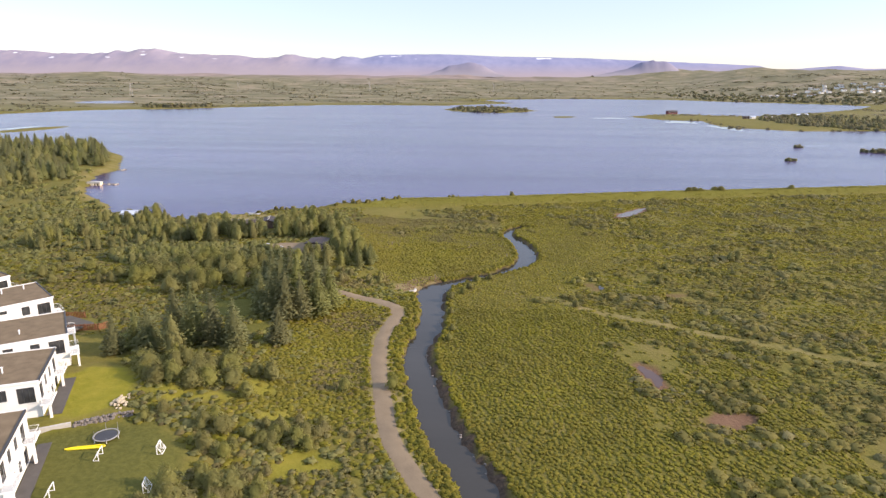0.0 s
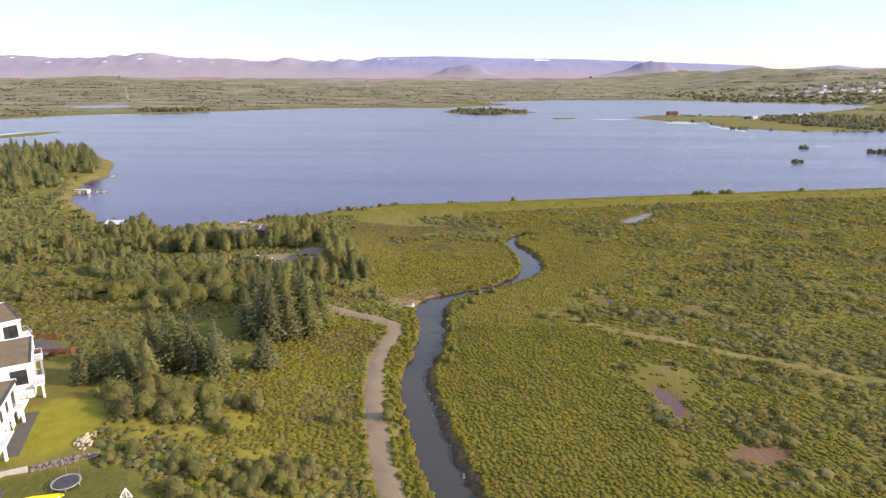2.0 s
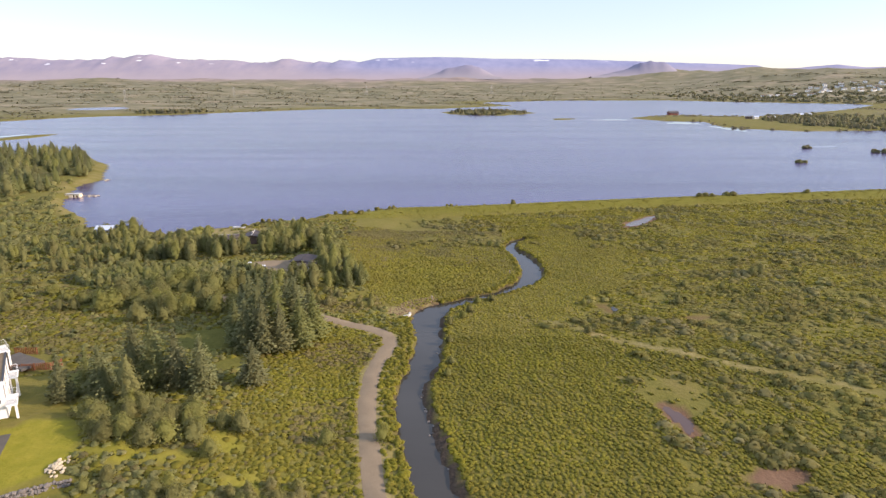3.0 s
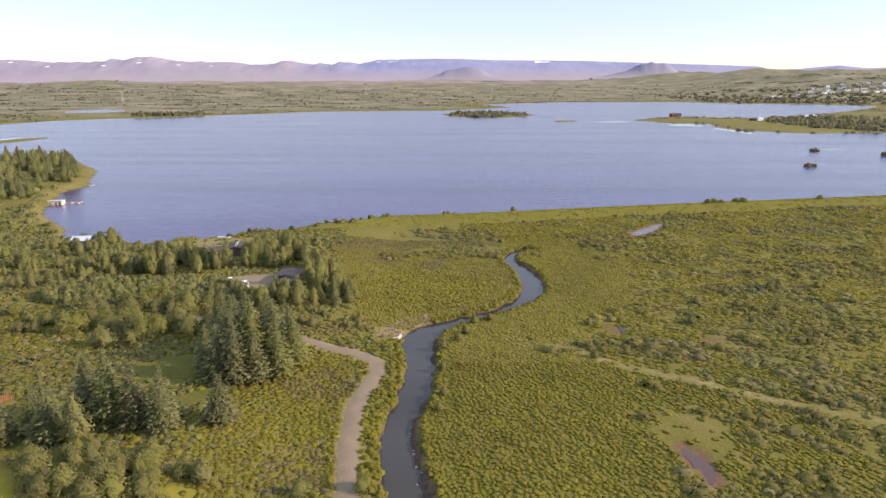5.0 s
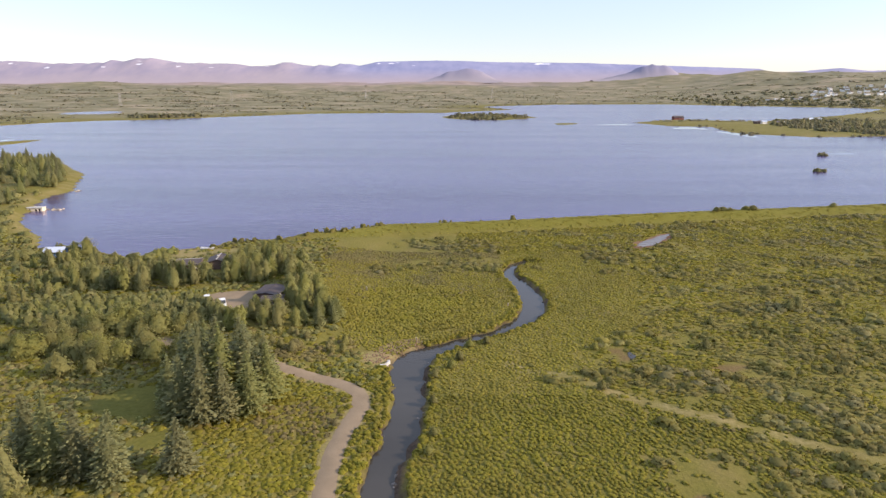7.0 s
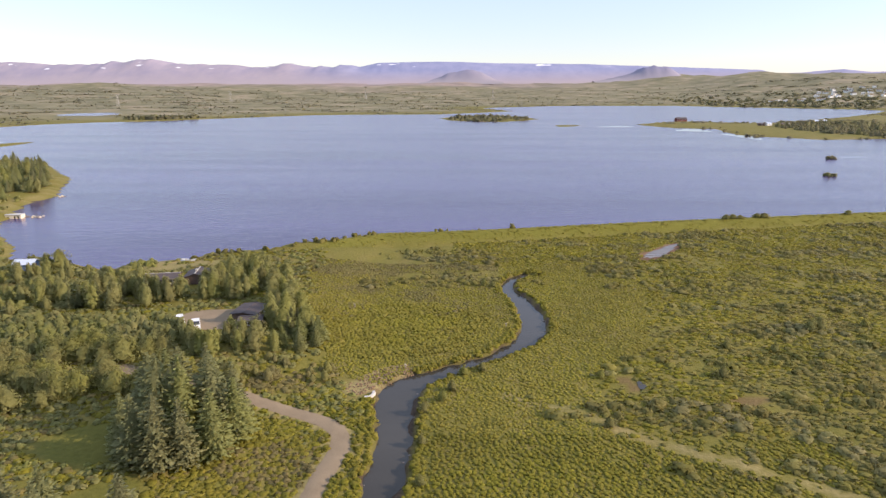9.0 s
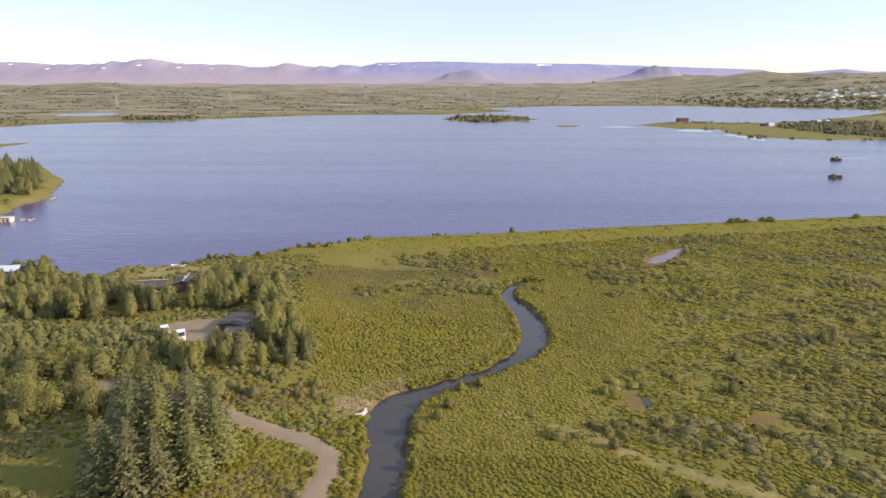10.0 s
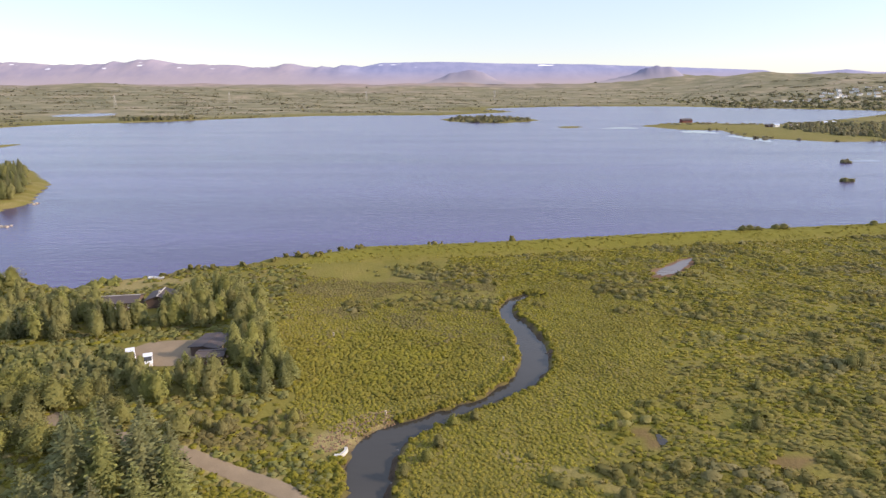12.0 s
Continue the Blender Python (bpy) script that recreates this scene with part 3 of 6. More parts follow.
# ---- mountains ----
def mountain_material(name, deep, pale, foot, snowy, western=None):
    """Rock in two tones with distance haze mixed into the colours; a second pair of tones may take over towards the
    west.
    """
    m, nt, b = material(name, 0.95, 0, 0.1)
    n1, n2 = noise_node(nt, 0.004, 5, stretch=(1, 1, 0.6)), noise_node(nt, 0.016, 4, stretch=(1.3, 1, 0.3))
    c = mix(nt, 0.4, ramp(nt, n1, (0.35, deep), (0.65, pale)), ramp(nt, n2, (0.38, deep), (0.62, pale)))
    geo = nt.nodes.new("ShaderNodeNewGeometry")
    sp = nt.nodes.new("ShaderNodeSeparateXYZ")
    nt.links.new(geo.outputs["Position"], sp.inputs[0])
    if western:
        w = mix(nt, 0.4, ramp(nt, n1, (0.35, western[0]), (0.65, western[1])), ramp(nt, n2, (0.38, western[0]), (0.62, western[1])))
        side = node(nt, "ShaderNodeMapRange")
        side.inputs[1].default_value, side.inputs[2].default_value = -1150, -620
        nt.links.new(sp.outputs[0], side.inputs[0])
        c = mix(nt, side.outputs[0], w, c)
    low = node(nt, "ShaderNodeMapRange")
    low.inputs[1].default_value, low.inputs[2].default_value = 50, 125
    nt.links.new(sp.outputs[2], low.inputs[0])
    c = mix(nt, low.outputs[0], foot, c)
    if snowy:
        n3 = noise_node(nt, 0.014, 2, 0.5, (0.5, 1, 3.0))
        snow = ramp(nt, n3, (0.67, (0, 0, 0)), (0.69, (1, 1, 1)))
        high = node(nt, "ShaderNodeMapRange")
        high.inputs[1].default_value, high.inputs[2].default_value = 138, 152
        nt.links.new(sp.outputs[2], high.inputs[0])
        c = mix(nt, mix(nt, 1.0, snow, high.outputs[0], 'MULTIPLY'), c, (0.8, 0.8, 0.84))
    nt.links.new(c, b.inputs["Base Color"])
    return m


# the blue, violet and mauve of far air is painted into these rock tones
HAZY_MOUNTAIN = mountain_material("hazy_mountain_rock", (0.2, 0.215, 0.34), (0.28, 0.285, 0.41), (0.32, 0.27, 0.285), True, ((0.25, 0.225, 0.29), (0.33, 0.285, 0.32)))
HAZY_HILL_ROCK = mountain_material("hazy_hill_rock", (0.19, 0.185, 0.265), (0.25, 0.235, 0.31), (0.27, 0.24, 0.255), False)
RIDGE = np.array([(-4200, 190), (-2908, 196), (-2693, 177), (-2340, 180), (-2292, 196), (-2240, 190), (-2190, 192), (-2130, 206), (-2040, 207), (-1985, 196), (-1931, 178), (-1700, 174), (-1499, 168), (-1370, 152), (-1250, 156), (-1192, 178), (-1140, 176),
                  (-1068, 156), (-990, 150), (-960, 162), (-888, 149), (-834, 167), (-800, 158), (-745, 160), (-700, 154), (-650, 166), (-601, 174), (-387, 179), (-173, 180), (147, 168), (678, 160), (908, 151),
                  (1738, 119), (1811, 95), (2090, 107), (2227, 121), (2370, 105), (4200, 100)], float)


def mountain_range(name, x0, x1, y0, y1, crest, label, seed, mat):
    """A ridge whose crest follows a height line, with gullied slopes and a back."""
    xs, ys = np.arange(x0, x1 + 1, 18.0), np.linspace(y0, y1, 26)
    X, Y = np.meshgrid(xs, ys)
    t = (Y - y0) / (y1 - y0)
    # low down the slopes even out, so that only the crest is notched
    line = crest(xs)
    even = np.convolve(np.pad(line, 24, mode='edge'), np.ones(49) / 49, mode='valid')
    front = smooth(0.0, 0.62, t + 0.004 * waves(X, Y, 300, seed)) ** 1.6
    top = even[None, :] + (line - even)[None, :] * front ** 2.5 - 45
    gully = 0.7 * waves(X, Y, 420, seed + 1) * front * (1 - front) * 3 + 0.8 * waves(X, Y, 120, seed + 2) * front
    Z = 45 + top * front * np.where(t > 0.62, 1 - 0.25 * (t - 0.62), 1) + gully
    n, m = len(xs), len(ys)
    i = (np.arange(m - 1)[:, None] * n + np.arange(n - 1)[None, :]).ravel()
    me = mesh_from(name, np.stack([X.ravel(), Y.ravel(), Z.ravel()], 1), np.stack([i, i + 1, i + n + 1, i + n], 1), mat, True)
    return tagged(new(name, me), label, "mountain", kind="structure")


mountain_range("backdrop", -4200, 4200, 3700, 4500, lambda x: np.interp(x, RIDGE[:, 0], RIDGE[:, 1]) + (3 * waves(x, 0 * x, 150, 35) + 1.5 * waves(x, 0 * x, 60, 36)) * smooth(-300, -800, x), "distant mountain range with snow patches, tinted violet with haze", 31, HAZY_MOUNTAIN)
mountain_range("backdrop", -290, 170, 3500, 3900, lambda x: np.interp(x, [-290, -237, -150, -100, -59, 0, 37, 80, 170], [45, 66, 104, 112, 120, 123, 112, 90, 45]) + 3 * waves(x, 0 * x, 70, 42), "dark rounded hill before the mountain range", 41, HAZY_HILL_ROCK)
mountain_range("backdrop", 640, 1240, 3500, 3900, lambda x: np.interp(x, [640, 747, 873, 930, 985, 1046, 1090, 1146, 1240], [45, 66, 96, 126, 137, 134, 116, 76, 45]) + 4 * waves(x, 0 * x, 80, 52), "dark cone-shaped hill before the mountain range", 51, HAZY_HILL_ROCK)

# ---- marsh vegetation ----
def field_edge(y):
    """The eastern edge of the even field."""
    return np.interp(y, [70, 120, 150, 165, 185, 260], [36, 31, 27, 24, 44, 60])


def open_marsh(x, y, z, k):
    return (k["river"] > np.where(k["east"], 0.6, 0.2)) * (k["track"] > 2.0) * (k["mud"] < 0.1) * (k["dam"] > np.interp(x, [-45, -10, 40], [8.5, 7.5, 7])) * (~k["wet"]) * (z < 2.4)


POOL_GRASS = (39.5, 124.5, 6.0, 8.0, 0.1)


def dense_field(x, y, z, k):
    """Low even growth between the stream and the pools."""
    thin = 0.72 + 0.25 * smooth(-0.3, 0.5, waves(x, y, 18, 66))
    meadow = smooth(1.1, 0.9, ellipse(x, y, (0, 236, 16, 5, 0.1)))
    clear = smooth(1.1, 0.85, ellipse(x, y, POOL_GRASS) * (1 + 0.2 * waves(x, y, 6, 69)))
    return open_marsh(x, y, z, k) * (1 - 0.92 * clear) * np.where(x < field_edge(y), 1.0, thin) * (x + 2.5 * waves(x, y, 12, 68) > np.interp(y, [0, 165, 172, 190, 212, 260], [-6, -6, -22, -30, -40, -44])) * (1 - 0.8 * meadow) * np.where((x > 20) & (trail(x, y) < 1.7), 0.08, 1)


# mounds that touch one another, so that the cover is closed
x, y, z = grid_places(0.8, -14, 62, 68, 150, lambda *a: dense_field(*a) * 0.97, 61)
s = RNG.uniform(0.7, 1.35, len(x))
scrub("marsh_plants", x, y, z - 0.05, s, RNG.uniform(0.15, 0.32, len(x)), 4, MARSH_LEAF, "dense yellow-green low marsh plants in tufts", "plants", 0.26, 62, sides=4, core=1.0, along=1.9)
x, y, z = grid_places(0.8, -46, 62, 150, 248, lambda x, y, z, k: dense_field(x, y, z, k) * 0.97 * ((x < 30) | (x < field_edge(y))), 65)
tall = np.where(ellipse(x, y, (-11, 195, 22, 17, 0.3)) < 1, 1.0, 0.0)
s = RNG.uniform(0.65, 1.25, len(x)) * (1 + 0.4 * tall)
rust = (x < 14) & (waves(x, y, 15, 70) + 0.05 * (y - 214) + RNG.normal(0, 0.5, len(x)) > 0.55)
for sel, mat, lab in ((~rust, MEADOW_LEAF, "dense yellow-green low meadow plants in tufts"), (rust, HEATH_LEAF, "brownish low plants in the meadow by the stream")):
    scrub("meadow_plants", x[sel], y[sel], z[sel] - 0.05, s[sel], RNG.uniform(0.1, 0.22, sel.sum()) * (1 + 0.8 * tall[sel]), 3, mat, lab, "plants", 0.28, 67, sides=4, core=1.0, along=1.7)


def dam_places(x, y, z, k):
    return (k["dam"] < 8) * (~k["wet"]) * (k["d_shore"] > 0.8) * (x > -60) * 0.3


x, y, z = grid_places(1.0, -60, 270, 240, 350, dam_places, 83)
s = RNG.uniform(0.6, 1.5, len(x))
scrub("embankment_grass", x, y, z - 0.04, s, RNG.uniform(0.04, 0.11, len(x)), 3, MEADOW_LEAF, "rough yellow-green grass on the lake embankment", "grass", 0.3, 84, sides=4, core=1.0)


def sedge_places(x, y, z, k):
    """Uneven sedge on the open marsh, thin on the grassy strips."""
    strip = smooth(0.15, 0.6, waves(x * 0.4, y, 30, 78))
    return dense_field(x, y, z, k) * ((x > 62) | (y > 150)) * ((x > 30) | (y > 248)) * (x >= field_edge(y) * (y < 248)) * (0.96 - 0.3 * strip)


x, y, z = grid_places(1.15, -34, 225, 95, 335, sedge_places, 63)
s = RNG.uniform(1.0, 2.0, len(x))
h = waves(x * 0.6, y, 20, 79) + RNG.normal(0, 0.4, len(x)) > 0.05 - 0.008 * (y - 170)
for sel, mat, lab in ((h & (y < 185), MARSH_LEAF, "yellow-green sedge and low marsh plants"), (h & (y >= 185), MEADOW_LEAF, "pale yellow-green sedge below the embankment"), (~h, WILLOW_LEAF, "dull green sedge and dwarf willow on the marsh")):
    scrub("marsh_plants", x[sel], y[sel], z[sel] - 0.05, s[sel], s[sel] * RNG.uniform(0.1, 0.22, sel.sum()), 4, mat, lab, "plants", 0.3, 64, sides=4, core=1.0, along=0.2)


def willow_places(x, y, z, k):
    patch = smooth(0.0, 0.6, waves(x * 0.42, y, 26, 71) + 0.6 * waves(x * 0.7, y, 8, 72) + 0.55 * smooth(35, 60, x) * smooth(170, 120, y))
    right = np.interp(y, [70, 120, 150, 162, 168, 185, 200, 235, 250, 300], [38, 33, 28, 9, 24, 44, 54, 50, 20, -20])
    return patch * (ellipse(x, y, POOL_GRASS) > 1) * ((x > right) | ((y > 224) & (x > -32))) * open_marsh(x, y, z, k) * (k["river"] > 1) * np.where(trail(x, y) < 2.0, 0.04, 1)


x, y, z = scatter(27000, -24, 240, 75, 335, willow_places, 73)
s = 1.0 + 2.2 * RNG.random(len(x)) ** 1.6
h = waves(x, y, 40, 80) + RNG.normal(0, 0.5, len(x)) > -0.6 + 0.008 * np.maximum(y - 190, 0)
for sel, mat, lab in ((h, WILLOW_LEAF, "green low willow bushes in patches on the marsh"), (~h, GREY_LEAF, "grey-green low willow bushes in patches on the marsh")):
    scrub("willow_scrub", x[sel], y[sel], z[sel] - 0.05, s[sel], s[sel] * RNG.uniform(0.2, 0.38, sel.sum()), 24, mat, lab, "bushes", 0.165, 74, sides=6, core=0.86)


def rusty_places(x, y, z, k):
    return open_marsh(x, y, z, k) * smooth(0.55, 0.95, waves(x * 0.6, y, 17, 75)) * (x > field_edge(y)) * 0.5 + open_marsh(x, y, z, k) * 0.7 * smooth(1.2, 0.8, ellipse(x, y, (-6, 232, 18, 7, 0.15)))


x, y, z = scatter(9000, -10, 190, 95, 300, rusty_places, 76)
s = RNG.uniform(0.6, 1.2, len(x))
scrub("heath", x, y, z, s, s * RNG.uniform(0.25, 0.4, len(x)), 4, HEATH_LEAF, "rust-brown low heath plants on the marsh", "plants", 0.4, 77, sides=4)


def bank_places(x, y, z, k):
    near = (k["river"] > np.where(k["east"], 0.55, -0.1)) & (k["river"] < 1.5) & (y > 70)
    verge = (x > -18) & (x < 4) & (k["river"] > 0) & (k["river"] < 7) & (k["track"] > 1.9) & (k["track"] < 7) & (y < 166)
    sand = ellipse(x, y, GRAVEL_BANK) > 1.0
    return (near * 0.8 * (k["track"] > 2.2) + verge * 0.9) * sand


x, y, z = scatter(24000, -22, 30, 66, 245, bank_places, 81)
s = RNG.uniform(0.55, 1.25, len(x))
scrub("bank_plants", x, y, z - 0.05, s, s * RNG.uniform(0.32, 0.55, len(x)), 9, MARSH_LEAF, "lush green plants along the stream bank", "plants", 0.24, 82, core=0.97)

# ---- the slope west of the footpath ----
GREY = [(-23, 92, 6, 4, 0.2), (-30, 76, 13, 4, 0.1), (-16, 79, 8, 5, 0.3)]
BROWN = [(-34, 164, 12, 5, 0.1), (-22, 171, 6, 5, 0.2), (-100, 150, 16, 12, 0.2), (-19, 113, 6, 7, 0.2), (-23, 139, 7, 6, 0.2), (-13, 92, 3, 6, 0.3)]


def slope(x, y, z, k):
    lot = (ellipse(x, y, (-49, 190.7, 11.5, 7.5, 0.1)) > 1) & (ellipse(x, y, (-71, 218.5, 9.5, 9.5, 0)) > 1)
    yard = (x > np.interp(y, [60, 70, 80, 86, 95, 110, 124, 134, 142], [-36, -36, -38.5, -46, -50.5, -60, -66, -84, -300]))
    return (x < np.interp(y, [60, 77, 87, 97, 104, 115, 130, 147, 152, 160, 172, 190, 270], [6, -1, -5, -8.5, -11, -13.5, -15, -13.5, -12, -12, -20, -27, -36])) * (k["track"] > 1.9) * (k["river"] > 1) * (~k["wet"]) * (lawn_mask(x, y) < 0.2) * (k["dam"] > 6) * (k["d_shore"] > 1.5) * lot * yard


def smooth_slope(x, y):
    """The even part of the slope beside the footpath."""
    return (x > -36) & (y > 94) & (y < 152)


def slope_low(x, y, z, k):
    patch = smooth(-0.3, 0.5, waves(x, y, 12, 91) + 0.4 * waves(x, y, 5, 92))
    cover = np.where(smooth_slope(x, y), 0.97, 0.5 + 0.45 * patch)
    return slope(x, y, z, k) * (ellipse(x, y, GRAVEL_BANK) > 1.0) * cover * (1 - 0.8 * within(x, y, GRASSY)) * np.where(y > 170, smooth(0, -9, x + 2.5 * waves(x, y, 12, 68) - np.interp(y, [170, 190, 212, 260], [-18, -25, -33, -38])), 1)


x, y, z = grid_places(0.95, -175, 4, 66, 262, lambda x, y, z, k: slope_low(x, y, z, k) * np.where((y < 165) & (x > -70), 1, 0.5), 93)
h = RNG.random(len(x))
g, br = within(x, y, GREY) > 0.4, within(x, y, BROWN) > 0.4
kind = np.where(g & (h < 0.7), 3, np.where(br & (h < 0.5), 1, np.where(h < np.where(smooth_slope(x, y), 0.08, 0.5), 0, np.where(h > np.where(smooth_slope(x, y), 0.96, 0.88), 1, 2))))
s = RNG.uniform(0.9, 1.8, len(x)) * (1 + 0.15 * ((y > 165) | (x < -70))) * np.where(smooth_slope(x, y), 0.8, 1)
for q, mat, lab, cat, nm in ((0, BIRCH_LEAF, "green low birch and willow undergrowth on the slope", "bushes", "undergrowth"),
                             (1, HEATH_LEAF, "brownish heath plants on the slope", "plants", "heath"),
                             (2, MARSH_LEAF, "yellow-green tall grass and herbs on the slope", "plants", "tall_grass"),
                             (3, GREY_LEAF, "grey-leaved willow bushes on the slope", "bushes", "willow_scrub")):
    sel = kind == q
    scrub(nm, x[sel], y[sel], z[sel], s[sel], s[sel] * RNG.uniform(0.2, 0.42, sel.sum()) * np.where(smooth_slope(x[sel], y[sel]), 0.45, (1, 0.7, 0.5, 1)[q]), (13, 8, 8, 20)[q], mat, lab, cat, (0.22, 0.26, 0.26, 0.19)[q], 94 + q, core=(0.86, 0.95, 0.97, 0.76)[q])

# dry grass and heath on the open ground behind the houses
def open_heath(x, y, z, k):
    clear = (ellipse(x, y, (-78, 127, 8, 5, 0)) > 1) & (y > 122 + 0.7 * np.maximum(-82 - x, 0))
    return clear * (x < -60) * (lawn_mask(x, y) < 0.3) * (~k["wet"]) * 0.85


x, y, z = grid_places(1.0, -128, -60, 120, 172, open_heath, 98)
s = RNG.uniform(0.7, 1.6, len(x))
h = waves(x, y, 14, 99) + RNG.normal(0, 0.5, len(x)) > 0.0
for sel, mat, lab in ((h, HEATH_LEAF, "brown dry grass and heath behind the houses"), (~h, MARSH_LEAF, "yellow-green rough grass behind the houses")):
    scrub("heath_grass", x[sel], y[sel], z[sel] - 0.04, s[sel], RNG.uniform(0.08, 0.22, sel.sum()), 4, mat, lab, "grass", 0.28, 97, sides=4, core=1.0)

# ---- trees ----
def trunk_mesh(bm):
    trunk = bpy.data.meshes.new("trunk")
    bm.to_mesh(trunk)
    bm.free()
    trunk.materials.append(BARK)
    return trunk


def spruce_meshes(seed, h=10.0, levels=24, sprays=22):
    """A cone of many short upswept boughs, each set with needle sprays, round a ragged inner core."""
    rng = np.random.default_rng(seed)
    cs, outs, size = [], [], []
    reach = lambda t: h * 0.26 * (1 - t) ** 0.85 * (0.75 + 0.25 * np.minimum(1, t / 0.12)) + 0.08
    for l in range(levels):
        t = (l + rng.uniform(0, 0.7)) / levels
        count = int(15 - 9 * t)
        a0 = rng.uniform(0, 6.28)
        for b in range(count):
            a = a0 + 6.283 * (b + rng.uniform(-0.3, 0.3)) / count
            rr = reach(t) * rng.uniform(0.72, 1.2)
            n = max(3, int(sprays * (1 - t) ** 0.7 * 0.5))
            u = rng.uniform(0.35, 1.05, n)
            side = rng.normal(0, 0.12, n) * rr * (1.1 - u * 0.6)
            d, w = np.array((math.cos(a), math.sin(a), 0)), np.array((-math.sin(a), math.cos(a), 0))
            rise = rr * (0.10 * u ** 2 - 0.14 * u) + rng.normal(0, 0.03, n) * rr
            cs.append(d * (u * rr)[:, None] + w * side[:, None] + np.array((0, 0, 1)) * (h * (0.05 + 0.92 * t) + rise)[:, None])
            outs.append(np.tile(d, (n, 1)) + w * (side / max(rr, 0.1))[:, None] * 1.5)
            size.append(np.full(n, 0.16 + 0.055 * rr) * rng.uniform(0.7, 1.3, n))
    c, o, sz = np.vstack(cs), np.vstack(outs), np.concatenate(size)[:, None]
    n = len(c)
    along = o + np.stack([np.zeros(n), np.zeros(n), rng.uniform(-0.35, 0.45, n)], 1)
    along /= np.linalg.norm(along, axis=1, keepdims=True)
    across = np.cross(along, rng.normal(size=(n, 3)) * 0.5 + (0, 0, 1))
    across /= np.linalg.norm(across, axis=1, keepdims=True)
    v = np.stack([c - along * sz, c + across * sz * 0.55, c + along * sz, c - across * sz * 0.55], 1).reshape(-1, 3)
    f = np.arange(4 * n).reshape(-1, 4)
    # inner core
    rings, sides = 7, 9
    kv = np.array([((reach(k / rings) * 0.5 * rng.uniform(0.8, 1.1)) * math.cos(6.283 * q / sides), (reach(k / rings) * 0.5 * rng.uniform(0.8, 1.1)) * math.sin(6.283 * q / sides), h * (0.06 + 0.86 * k / rings)) for k in range(rings) for q in range(sides)] + [(0, 0, h * 0.96)] * sides)
    kf = np.array([(k * sides + q, k * sides + (q + 1) % sides, (k + 1) * sides + (q + 1) % sides, (k + 1) * sides + q) for k in range(rings) for q in range(sides)])
    v, f = np.vstack([kv, v]), np.vstack([kf, f + len(kv)])
    nrm = np.column_stack([v[:, 0], v[:, 1], np.full(len(v), 0.3 * h)])
    nrm = nrm / np.linalg.norm(nrm, axis=1, keepdims=True) + np.vstack([rng.normal(size=(len(kv), 3)) * 0.1, np.repeat(rng.normal(size=(n, 3)) * 0.28, 4, axis=0)])
    crown = mesh_from("crown", v, f, SPRUCE_LEAF, True, None, nrm)
    return trunk_mesh(rod(bmesh.new(), (0, 0, -0.3), (0, 0, h * 0.9), h * 0.018, 6, 0.02)), crown


